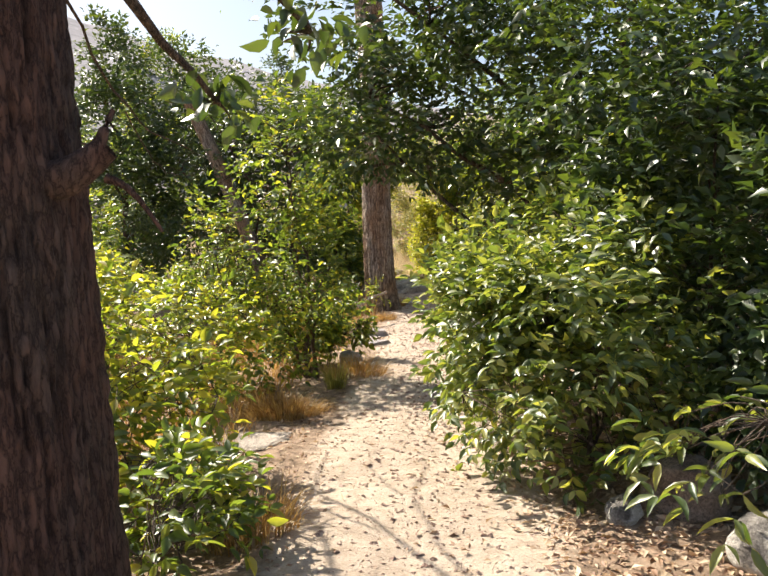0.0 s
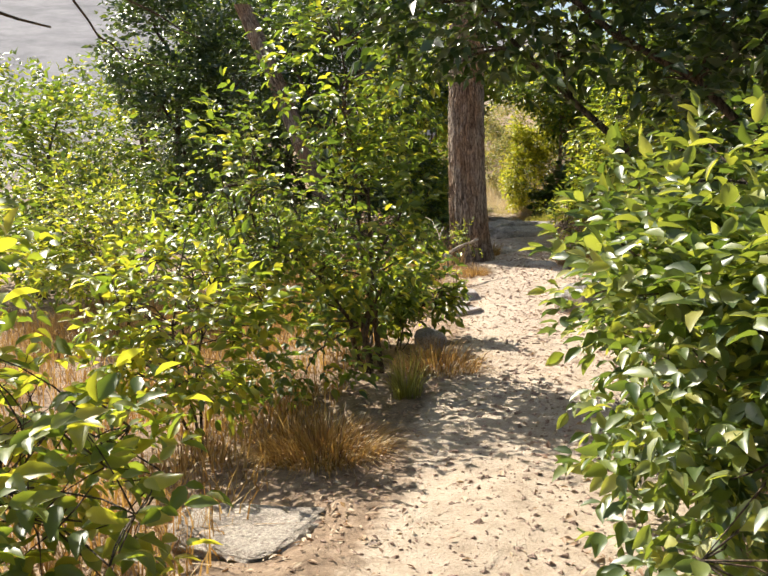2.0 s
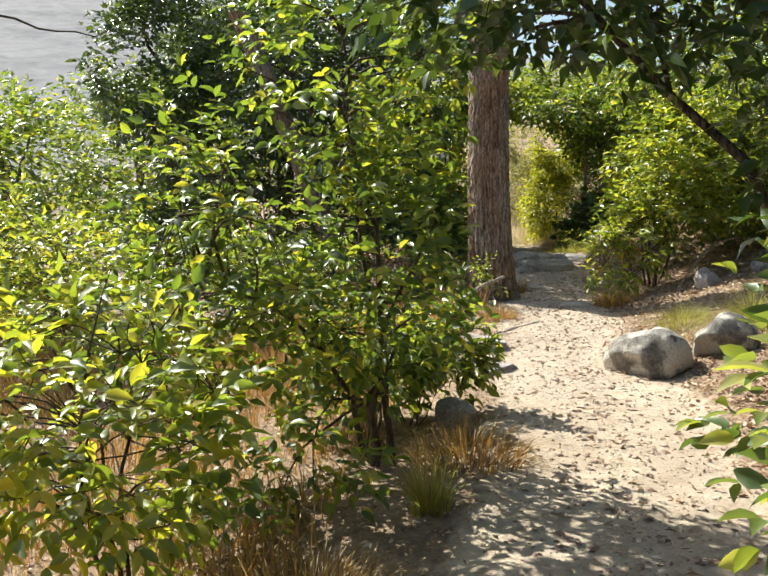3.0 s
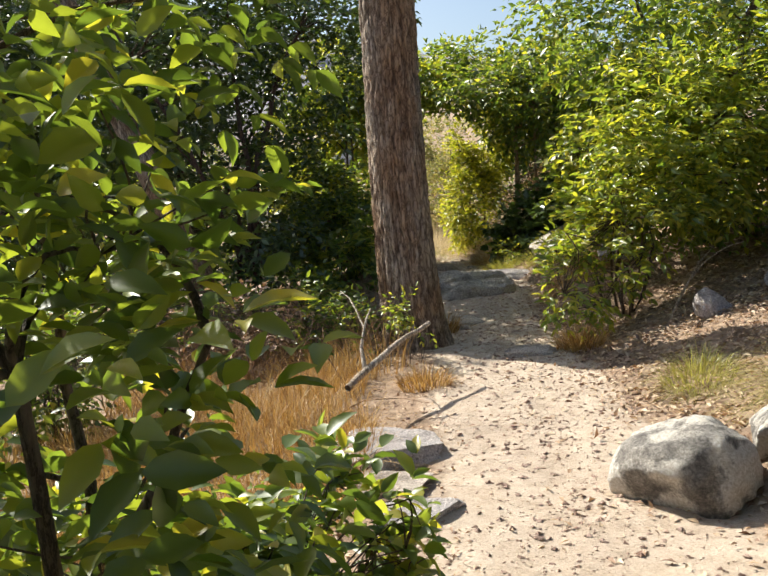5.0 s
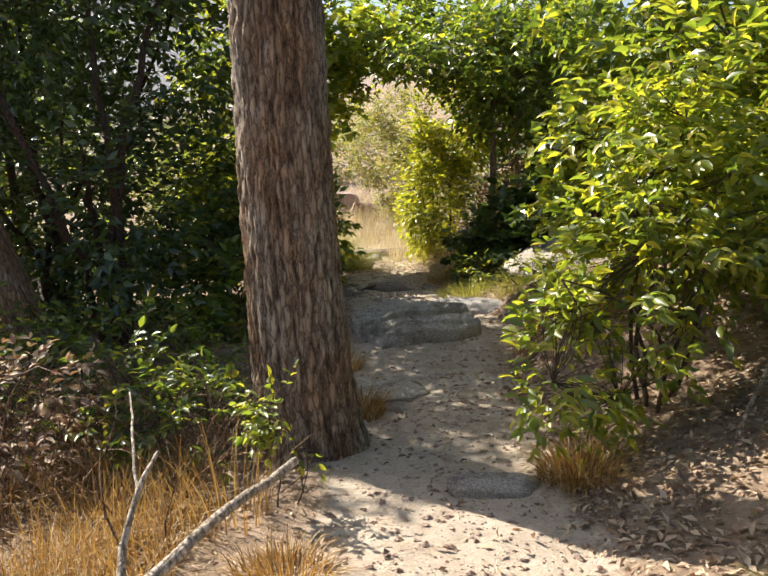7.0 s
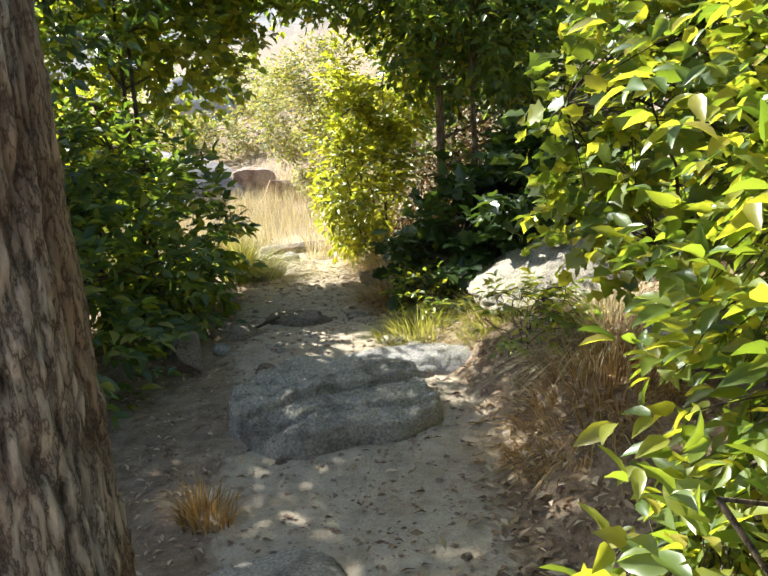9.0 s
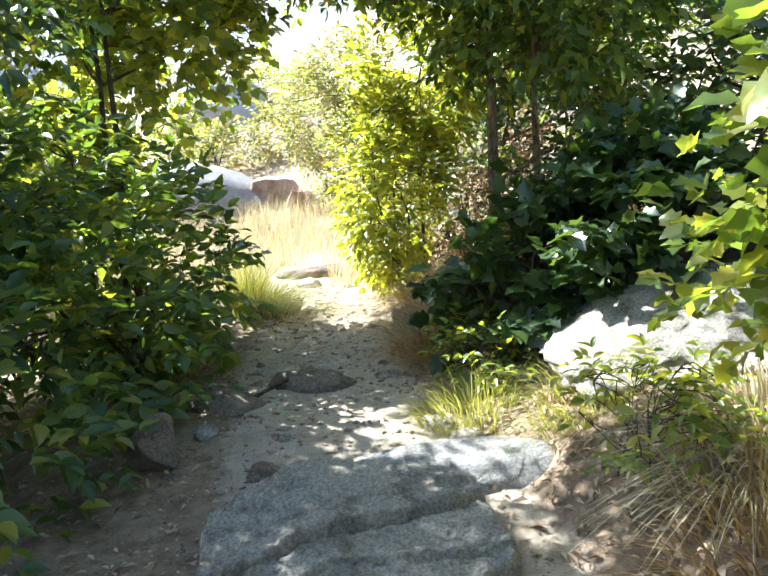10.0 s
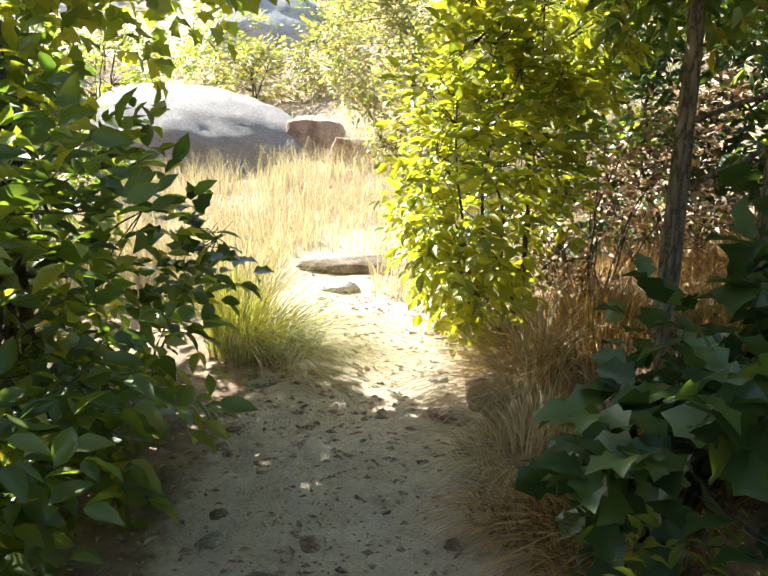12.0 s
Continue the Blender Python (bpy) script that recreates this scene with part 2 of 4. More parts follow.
def ground():
    far = np.cumsum(np.geomspace(.2, 60, 34))
    gx = np.r_[-3.2 - far[::-1], np.arange(-3.2, 4.4, .055), 4.4 + far]
    gy = np.r_[-2 - far[::-1], np.arange(-2, 24, .06), 24 + far]
    X, Y = np.meshgrid(gx, gy, indexing="ij")
    V = np.stack([X, Y, H(X, Y)], -1).reshape(-1, 3)
    me = mesh_of("ground", V, grid_faces(len(gx), len(gy)), SOIL)
    a = me.attributes.new("trail", "FLOAT", "POINT")
    a.data.foreach_set("value", trail(X, Y).astype(np.float32).ravel())
    hill = np.clip((np.clip(-(X + 12) * .8 + (Y - 12) * .35, 0, 1e9) - 8) / 6, 0, 1)
    me.attributes.new("rocky", "FLOAT", "POINT").data.foreach_set("value", hill.astype(np.float32).ravel())
    tagged(new("ground", me), "sandy trail through leaf litter on a wooded slope", "ground", kind="structure")


ground()


# ---- builders ----
def value_noise(P, seed):
    """Smooth noise from -1 to 1 for rows of points."""
    rng = np.random.default_rng(seed)
    tab = rng.uniform(-1, 1, 4096)
    i = np.floor(P).astype(int)
    f = P - i
    f = f * f * (3 - 2 * f)
    out = 0
    for a in (0, 1):
        for b in (0, 1):
            for c in (0, 1):
                h = ((i[:, 0] + a) * 73 + (i[:, 1] + b) * 179 + (i[:, 2] + c) * 283) % 4096
                w = (f[:, 0] if a else 1 - f[:, 0]) * (f[:, 1] if b else 1 - f[:, 1]) * (f[:, 2] if c else 1 - f[:, 2])
                out = out + w * tab[h]
    return out


def tube(points, radii, sides=6):
    """Verts and faces of a tapered tube along points."""
    P = np.asarray(points, float)
    T = np.gradient(P, axis=0)
    T /= np.linalg.norm(T, axis=1)[:, None] + 1e-9
    ref = np.where(np.abs(T[:, 2:3]) > .9, [[1., 0, 0]], [[0, 0, 1.]])
    A = np.cross(T, ref)
    A /= np.linalg.norm(A, axis=1)[:, None] + 1e-9
    B = np.cross(T, A)
    th = np.linspace(0, 2 * np.pi, sides, endpoint=False)
    R = np.asarray(radii, float)[:, None, None]
    V = P[:, None] + R * (np.cos(th)[None, :, None] * A[:, None] + np.sin(th)[None, :, None] * B[:, None])
    return V.reshape(-1, 3), grid_faces(len(P), sides, True)


def joined(pieces):
    V, F, n = [], [], 0
    for v, f in pieces:
        V.append(v), F.append(f + n)
        n += len(v)
    return np.concatenate(V), np.concatenate(F)


def bend(a, b, rng, sag=0.0, wob=0.06, n=6):
    a, b = np.asarray(a, float), np.asarray(b, float)
    s = np.linspace(0, 1, n)[:, None]
    L = np.linalg.norm(b - a)
    mid = rng.normal(0, wob * L, 3)
    return a + (b - a) * s + np.sin(np.pi * s) * (mid + [0, 0, sag * L]) + rng.normal(0, wob * .12 * L, (n, 3)) * (s > 0) * (s < 1)


# a leaf: base, two pairs of edge points either side of a folded rib, tip (x across, y along, z up)
LEAF_V = np.array([[0, 0, 0], [.21, .17, .05], [0, .2, 0], [-.21, .17, .05], [.31, .44, .07], [0, .47, -.01], [-.31, .44, .07], [.2, .74, .01], [-.2, .74, .01], [0, 1, -.13]])
LEAF_T = np.array([[0, 1, 2], [0, 2, 3], [1, 4, 5], [1, 5, 2], [2, 5, 6], [2, 6, 3], [4, 7, 5], [5, 8, 6], [7, 9, 5], [5, 9, 8]])
# a lobed leaf: middle, then the outline with two lobes on either side of the tip
LOBED_V = np.array([[0, .42, 0], [0, 0, 0], [.2, .1, .03], [.52, .22, .06], [.36, .40, .03], [.47, .64, .05], [.28, .73, .02], [0, 1, -.12], [-.28, .73, .02], [-.47, .64, .05], [-.36, .40, .03], [-.52, .22, .06], [-.2, .1, .03]])
LOBED_T = np.array([[0, k, k % 12 + 1] for k in range(1, 13)])
SMALL_V = np.array([[0, 0, 0], [.3, .42, .08], [0, .5, 0], [-.3, .42, .08], [0, 1, -.1]])
SMALL_T = np.array([[0, 1, 2], [0, 2, 3], [1, 4, 2], [2, 4, 3]])


def leaves(P, D, N, size, width, small=False):
    """Leaves at P pointing along D with upper sides towards N."""
    V0, T0 = (LOBED_V, LOBED_T) if small == "lobed" else (SMALL_V, SMALL_T) if small else (LEAF_V, LEAF_T)
    D = D / (np.linalg.norm(D, axis=1)[:, None] + 1e-9)
    X = np.cross(D, N)
    X /= np.linalg.norm(X, axis=1)[:, None] + 1e-9
    Z = np.cross(X, D)
    s = np.asarray(size)[:, None, None]
    V = P[:, None] + s * (V0[None, :, :1] * width * 2 * X[:, None] + V0[None, :, 1:2] * D[:, None] + V0[None, :, 2:] * Z[:, None] * 1.4)
    F = T0[None] + (np.arange(len(P)) * len(V0))[:, None, None]
    return V.reshape(-1, 3), F.reshape(-1, 3)


def in_way(P):
    """True where the trail's walking space is."""
    x, y, z = P.T
    return (np.abs(x - np.interp(y, WALK_Y, WALK_X)) < .36) & (z < H(x, y) + 1.95) & (y < 18.5)


WALK_Y = (-2, -1.1, .2, 1.6, 2.4, 3.1, 5.7, 6.8, 8.3, 11, 12, 14.8, 16.1, 18, 20)
WALK_X = (.95, .93, .77, .68, .6, .42, .34, .47, .62, .83, .87, .82, .72, .55, .35)


def bush(name, label, category, base, blobs, count, size, mat, seed, width=.39, small=False, stems=3, stem_r=.014,
         straight=False, droop=.13, spray=6, bark=TWIG, twigs=True, group="", up=.75):
    """A shrub or tree: stems, branches, twigs and leaves in uneven crown lobes (x, y, z, rx, ry, rz)."""
    rng = np.random.default_rng(seed)
    bx, by = base
    bz = float(H(bx, by)) - .04
    top = new(name)
    top.matrix_basis = pose(bx, by, bz)
    tagged(top, label, category, group)
    vol = np.array([b[3] * b[4] * b[5] for b in blobs]) ** .75
    n_spray = count // spray
    Q, C = [], []
    for b, k in zip(blobs, rng.multinomial(n_spray, vol / vol.sum())):
        p = rng.normal(0, 1, (k * 4 + 30, 3))
        p /= np.linalg.norm(p, axis=1)[:, None]
        r = rng.uniform(.12, 1, len(p)) ** .45
        p = p * r[:, None]
        w = np.array(b[:3]) + p * np.array(b[3:])
        keep = value_noise(w * 2.6 / max(.6, min(b[3:])) + seed, seed) + .35 * value_noise(w * 7, seed + 1) > .0
        keep &= w[:, 2] > H(w[:, 0], w[:, 1]) + .05
        w = w[keep & ~in_way(w)][:k]
        Q.append(w), C.append(np.repeat([b[:3]], len(w), 0))
    Q, C = np.concatenate(Q), np.concatenate(C)
    # stems reach into the lobes
    nodes = []
    for s in range(stems):
        b = blobs[s % len(blobs)]
        tip = np.array(b[:3]) + rng.normal(0, .25, 3) * np.array(b[3:]) + [0, 0, .55 * b[5]]
        foot = np.array([bx, by, bz]) + np.r_[rng.normal(0, .05, 2) * (stems > 1), 0]
        if straight:
            tip[:2] = foot[:2] + .15 * (tip - foot)[:2]
        pts = bend(foot, tip, rng, 0.0, .012 if straight else .07, 12)
        pts[:, :2] -= (not straight) * (np.sin(np.linspace(0, np.pi, 12))[:, None] * (tip - foot)[:2] * .25)
        L = np.linalg.norm(tip - foot)
        v, f = tube(pts, np.linspace(stem_r * (.8 + .4 * rng.random()), stem_r * .25, 12), 8)
        part("stem" if stem_r < .03 else "trunk", mesh_of("stem", v, f, bark), top)
        nodes.append(pts[3:])
    N0 = np.concatenate(nodes)
    # branches to every few sprays
    tubes = []
    take = rng.choice(len(Q), min(len(Q), 70 if not small else 40), replace=False)
    hubs = Q[take]
    for q in hubs:
        across = np.linalg.norm((N0 - q)[:, :2], axis=1)
        d = np.linalg.norm(N0 - q, axis=1) + .5 * np.clip(.5 * across - (q[2] - N0[:, 2]), 0, 9)
        if np.linalg.norm(N0 - q, axis=1).min() > .95:
            continue
        a = N0[d.argmin()]
        tubes.append(tube(bend(a, q, rng, .08, .09, 6), np.linspace(min(.014, stem_r * .42), .0025, 6), 5))
    if twigs:
        for v, f in tubes[:20]:
            part("branch", mesh_of("branch", v, f, bark), top)
        tubes = tubes[20:]
        for q, c in list(zip(Q, C))[:260]:
            d = np.linalg.norm(hubs - q, axis=1)
            h = hubs[np.argsort(d)[min(1, len(hubs) - 1)]]
            if np.linalg.norm(h - q) < .5:
                tubes.append(tube(bend(h, q, rng, .03, .06, 4), np.linspace(.0035, .0015, 4), 3))
    v, f = joined(tubes)
    part("twig", mesh_of("twig", v, f, bark), top)["kind"] = "stuff"
    # sprays of leaves along a short twig
    out = (Q - C) / np.linalg.norm(Q - C, axis=1)[:, None]
    out = out + rng.normal(0, .45, out.shape) + [0, 0, .12 - droop]
    out /= np.linalg.norm(out, axis=1)[:, None]
    side = np.cross(out, [0, 0, 1.]) + rng.normal(0, .1, out.shape)
    side /= np.linalg.norm(side, axis=1)[:, None]
    PP, DD, NN, SS = [], [], [], []
    span = size * spray * .42
    for k in range(spray):
        s = (k // 2) / max(1, spray // 2)
        sg = 1 if k % 2 else -1
        p = Q + out * (s * span) + [0, 0, -.1 * s * span]
        last = k == spray - 1
        d = out * (.55 + .6 * last) + (0 if last else sg) * side * .85 + rng.normal(0, .22, out.shape) + [0, 0, -droop * .8]
        PP.append(p), DD.append(d)
        NN.append(np.array([0, 0, up]) + rng.normal(0, .45, out.shape) + out * .2)
        SS.append(size * rng.uniform(.6, 1.2, len(Q)))
    P, D, N, S = np.concatenate(PP), np.concatenate(DD), np.concatenate(NN), np.concatenate(SS)
    ok = ~in_way(P) & (P[:, 2] > H(P[:, 0], P[:, 1]) + .02)
    v, f = leaves(P[ok], D[ok], N[ok], S[ok], width, small)
    part("leaves", mesh_of("leaves", v, f, mat), top)["kind"] = "stuff"
    return top


def trunk(name, label, x, y, r, height, lean, mat, seed, flare=.35, cracks=.026, sides=170, rings=420):
    """A thick tree trunk with furrowed bark."""
    rng = np.random.default_rng(seed)
    z0 = float(H(x, y)) - .12
    t = np.linspace(0, 1, rings)
    z = t * height
    th = np.linspace(0, 2 * np.pi, sides, endpoint=False)
    TH, Z = np.meshgrid(th, z)
    rad = r * (1 - .22 * Z / height) + flare * r * np.exp(-Z / .22) * (1 + .35 * np.sin(TH * 4 + seed) + .2 * np.sin(TH * 7 + 2))
    rad = rad + r * .05 * np.sin(TH * 2 + Z * .7 + seed) + r * .03 * np.sin(TH * 3 - Z * 1.1)
    U = np.stack([np.cos(TH) * r * 30, np.sin(TH) * r * 30, Z * 2.2], -1).reshape(-1, 3)
    U[:, 0] += .45 * value_noise(U * [.6, .6, 2.6], seed + 3)
    U[:, 1] += .45 * value_noise(U * [.6, .6, 2.6], seed + 4)
    n1 = 1 - np.abs(value_noise(U, seed)) * 2
    n2 = 1 - np.abs(value_noise(U * [2.1, 2.1, 1.7], seed + 1)) * 2
    n3 = value_noise(U * [2, 2, 9], seed + 2) + .6 * value_noise(U * [5, 5, 14], seed + 5)
    crack = (np.clip(n1 - .45, 0, 1) * 1.0 + .55 * np.clip(n2 - .35, 0, 1) + .30 * np.clip(n3 - .1, -1, 1)).reshape(TH.shape)
    rad = rad - cracks * crack
    cx, cy = x + lean[0] * Z + .02 * np.sin(Z * 1.3 + seed), y + lean[1] * Z
    V = np.stack([cx + np.cos(TH) * rad, cy + np.sin(TH) * rad, z0 + Z], -1).reshape(-1, 3)
    top = new(name)
    top.matrix_basis = pose(x, y, z0)
    tagged(top, label, "tree")
    me = mesh_of("trunk", V, grid_faces(rings, sides, True)[:, ::-1], mat)
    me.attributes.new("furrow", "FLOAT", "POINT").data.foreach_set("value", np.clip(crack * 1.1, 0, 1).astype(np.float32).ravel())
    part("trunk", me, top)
    return top


def rock(name, label, x, y, sx, sy, sz, mat, seed, rz=0.0, sink=.3, cuts=7, rough=.10, tilt=0.0, level=4, group="", category="rock", hard=False, crack=0.0):
    """A weathered stone with broken faces."""
    rng = np.random.default_rng(seed)
    bm = bmesh.new()
    bmesh.ops.create_icosphere(bm, subdivisions=level, radius=1)
    V = np.array([v.co[:] for v in bm.verts])
    F = np.array([[v.index for v in f.verts] for f in bm.faces])
    bm.free()
    for k in range(cuts):
        n = rng.normal(0, 1, 3)
        n /= np.linalg.norm(n)
        over = np.clip(V @ n - rng.uniform(.5, .85), 0, 9)
        V -= over[:, None] * n * .9
    if hard:
        for a in np.sort(rng.uniform(0, 2 * np.pi, 7)):
            n = np.array([np.cos(a), np.sin(a), rng.uniform(-.2, .3)])
            V -= np.clip(V @ n - rng.uniform(.55, .8), 0, 9)[:, None] * n
        for k in range(3):
            n = np.array([rng.uniform(-.12, .12), rng.uniform(-.12, .12), 1])
            V -= np.clip(V @ n - rng.uniform(.42, .55), 0, 9)[:, None] * n
    V *= (1 + rough * value_noise(V * 1.6 + seed, seed) + rough * .6 * value_noise(V * 3.7, seed + 1) + rough * .4 * value_noise(V * 9, seed + 2) + rough * .25 * value_noise(V * 22, seed + 3))[:, None]
    if crack:
        line = V[:, 1] - .25 * V[:, 0] + .1 + .06 * value_noise(V * 4, seed + 7)
        V[:, 2] -= crack * np.exp(-(line / .045) ** 2) * (V[:, 2] > 0) + crack * .5 * np.clip(line * 3, -1, 0) * -1 * (V[:, 2] > 0)
    V *= [sx, sy, sz]
    z = float(H(x, y)) + sz * (1 - 2 * sink)
    ob = new(name, mesh_of(name, V, F, mat, not hard))
    ob.matrix_basis = pose(x, y, z, 0, tilt, rz)
    return tagged(ob, label, category, group)


def ledge(name, label, x, y, length, depth, height, rz, mat, seed):
    """A low layered slab: rough flat top that rises to the back, split by a long crack, and a broken overhanging front."""
    nu, nv = 170, 170
    U, V = np.meshgrid(np.linspace(-1, 1, nu), np.linspace(-1, 1, nv), indexing="ij")
    # square to rounded, blunt outline
    q = np.maximum(np.abs(U), np.abs(V)) + 1e-9
    a = np.arctan2(V, U)
    edge = (np.abs(np.cos(a)) ** 2.5 + np.abs(np.sin(a)) ** 2.2) ** (-1 / 2.35)
    w = np.stack([np.cos(a) * 1.6, np.sin(a) * 1.6, 0 * a], -1).reshape(-1, 3) + seed
    edge = edge * (1 + .10 * value_noise(w, seed) + .05 * value_noise(w * 3, seed + 1)).reshape(a.shape)
    X, Y = np.cos(a) * q * edge, np.sin(a) * q * edge
    P = np.stack([X * 2.2, Y * 2.2, 0 * X], -1).reshape(-1, 3) + 3.3 * seed
    n = lambda f, k: value_noise(P * f, seed + k).reshape(X.shape)
    crack = Y - .22 * X + .12 + .07 * n(1.5, 3)
    z = .80 + .14 * Y + .12 * n(.8, 4) + .09 * n(2.2, 5) + .05 * n(6, 6) + .035 * n(15, 7)
    z = z - .42 * np.exp(-(crack / .02) ** 2) - .13 * (crack < 0) - .10 * (Y < -.55 + .12 * n(1.2, 8))
    z = z - .45 * np.clip(-X - .25, 0, 1)
    side = np.clip((q - .90) / .10, 0, 1)
    z = z * (1 - side ** 2.2) - .6 * side ** 2.2
    shrink = 1 - .06 * np.clip((q - .96) / .04, 0, 1)
    pts = np.stack([X * shrink * length / 2, Y * shrink * depth / 2, z * height], -1).reshape(-1, 3)
    ob = new(name, mesh_of(name, pts, grid_faces(nu, nv)[:, ::-1], mat))
    ob.matrix_basis = pose(x, y, float(H(x, y - depth * .3)), 0, 0, rz)
    return tagged(ob, label, "rock")


def blades(P, L, lean, rng, w=.004, seg=3):
    """Curved grass blades at P, of length L, bent along lean."""
    n = len(P)
    s = np.linspace(0, 1, seg + 1)
    az = rng.uniform(0, 2 * np.pi, n)
    side = np.stack([np.cos(az), np.sin(az), 0 * az], -1)
    ln = lean[:, None]
    spine = P[:, None] + L[:, None, None] * (s[None, :, None] * np.array([0, 0, 1.]) * (1 - .35 * np.linalg.norm(ln, axis=-1, keepdims=True) * s[None, :, None]) + ln * (s ** 1.8)[None, :, None])
    wid = (w * (1 - s * .85))[None, :, None] * side[:, None]
    V = np.stack([spine - wid, spine + wid], 2).reshape(n, -1, 3)
    k = np.arange(seg) * 2
    f = np.stack([k, k + 1, k + 3, k + 2], -1)
    F = f[None] + (np.arange(n) * (seg + 1) * 2)[:, None, None]
    return V.reshape(-1, 3), F.reshape(-1, 4)


def tuft(name, label, x, y, r, length, count, mat, seed, spread=.8, drift=(0, 0), group="grass tufts", w=.004):
    """A clump of grass that arches outwards."""
    rng = np.random.default_rng(seed)
    a, q = rng.uniform(0, 2 * np.pi, count), np.sqrt(rng.random(count)) * r
    px, py = x + np.cos(a) * q, y + np.sin(a) * q
    P = np.stack([px, py, H(px, py) - .01], -1)
    lean = np.stack([np.cos(a), np.sin(a), 0 * a], -1) * (spread * (.25 + q / r) * rng.uniform(.5, 1.2, count))[:, None] + np.array([*drift, 0]) + rng.normal(0, .14, (count, 3)) * [1, 1, 0]
    lean[:, 2] = -.45 * np.linalg.norm(lean[:, :2], axis=1)
    v, f = blades(P, length * rng.uniform(.5, 1.15, count), lean, rng, w, 4)
    top = new(name)
    top.matrix_basis = pose(x, y, float(H(x, y)))
    tagged(top, label, "grass", group)
    part("grass", mesh_of("grass", v, f, mat), top)["kind"] = "stuff"
    return top


def meadow(name, label, inside, box, count, length, mat, seed, w=.0035, lean=.35):
    """Loose grass over a stretch of ground."""
    rng = np.random.default_rng(seed)
    x, y = rng.uniform(box[0], box[1], count * 3), rng.uniform(box[2], box[3], count * 3)
    keep = inside(x, y) * (.5 + .5 * wave(x, y, 3.5, seed)) > rng.random(count * 3) * .8
    x, y = x[keep][:count], y[keep][:count]
    P = np.stack([x, y, H(x, y) - .01], -1)
    ln = rng.normal(0, lean, (len(x), 3))
    ln[:, 2] = -.4 * np.linalg.norm(ln[:, :2], axis=1)
    v, f = blades(P, length * rng.uniform(.35, 1.1, len(x)), ln, rng, w, 2)
    tagged(new(name, mesh_of(name, v, f, mat)), label, "grass", kind="stuff")


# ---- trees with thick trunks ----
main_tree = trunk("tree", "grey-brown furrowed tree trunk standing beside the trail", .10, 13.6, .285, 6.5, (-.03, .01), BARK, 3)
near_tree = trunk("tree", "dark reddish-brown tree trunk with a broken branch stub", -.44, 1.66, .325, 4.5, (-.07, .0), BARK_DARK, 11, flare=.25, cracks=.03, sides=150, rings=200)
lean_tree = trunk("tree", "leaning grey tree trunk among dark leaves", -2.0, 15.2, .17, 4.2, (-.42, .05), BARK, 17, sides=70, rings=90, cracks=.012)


def stub(x, y, z, seed):
    rng = np.random.default_rng(seed)
    v, f = joined([tube(bend((x, y, z), (x + .26, y - .03, z + .10), rng, -.15, .05, 8), np.linspace(.085, .045, 8), 10),
                   tube(bend((x + .22, y - .03, z + .06), (x + .29, y - .04, z + .22), rng, .0, .05, 6), np.linspace(.03, .008, 6), 6),
                   tube(bend((x + .24, y, z), (x + .42, y + .02, z - .18), rng, .1, .06, 6), np.linspace(.018, .006, 6), 6)])
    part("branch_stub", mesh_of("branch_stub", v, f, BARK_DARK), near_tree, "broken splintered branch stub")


stub(-.38, 1.60, 1.44, 5)

# bare boughs of the near tree hanging over the slope
rng = np.random.default_rng(40)
bough = []
for a, b, r in (((-.8, 2.2, 3.2), (-1.6, 5.6, 1.9), .022), ((-1.0, 2.6, 3.3), (-2.8, 6.2, 2.0), .02), ((-1.2, 3.6, 2.75), (-.9, 5.8, 1.85), .012), ((-1.5, 4.5, 2.3), (-2.6, 5.8, 1.65), .01),
                ((-1.3, 5.0, 2.15), (-1.0, 5.9, 1.75), .007), ((-2.2, 5.0, 2.4), (-3.2, 6.3, 2.3), .009), ((-2.0, 4.6, 2.5), (-2.2, 6.6, 2.45), .008)):
    bough.append(tube(bend(a, b, rng, -.08, .05, 14), np.linspace(r, r * .25, 14), 6))
bough.append(tube(bend((-.55, 1.7, 3.6), (-.8, 2.2, 3.2), rng, 0, .02, 5), np.linspace(.03, .022, 5), 6))
bough.append(tube(bend((-.55, 1.7, 3.7), (-1.0, 2.6, 3.3), rng, 0, .02, 5), np.linspace(.03, .02, 5), 6))
v, f = joined(bough)
part("bough", mesh_of("bough", v, f, TWIG), near_tree, "bare dark drooping bough")


def crown_of(top, blobs, count, size, mat, seed, bough_from, width=.24, small=False):
    """Leafy boughs for a tree that has its trunk."""
    rng = np.random.default_rng(seed)
    tubes, P, D, N, S = [], [], [], [], []
    for b in blobs:
        c, r = np.array(b[:3]), np.array(b[3:])
        tubes.append(tube(bend(bough_from, c, rng, .05, .04, 10), np.linspace(.05, .012, 10), 7))
        k = int(count / len(blobs))
        q = rng.normal(0, .5, (k, 3)) * r + c
        for h in q[::max(1, k // (30 if k > 500 else 5))]:
            tubes.append(tube(bend(c, h, rng, .03, .06, 5), np.linspace(.012, .002, 5), 4))
        P.append(q), D.append(rng.normal(0, 1, (k, 3)) + [0, 0, -.4]), N.append(rng.normal(0, .45, (k, 3)) + [0, 0, .8]), S.append(size * rng.uniform(.6, 1.2, k))
    v, f = joined(tubes)
    part("bough", mesh_of("bough", v, f, TWIG), top)
    P, D, N, S = (np.concatenate(a) for a in (P, D, N, S))
    ok = ~in_way(P)
    v, f = leaves(P[ok], D[ok], N[ok], S[ok], width, small)
    part("leaves", mesh_of("leaves", v, f, mat), top)["kind"] = "stuff"


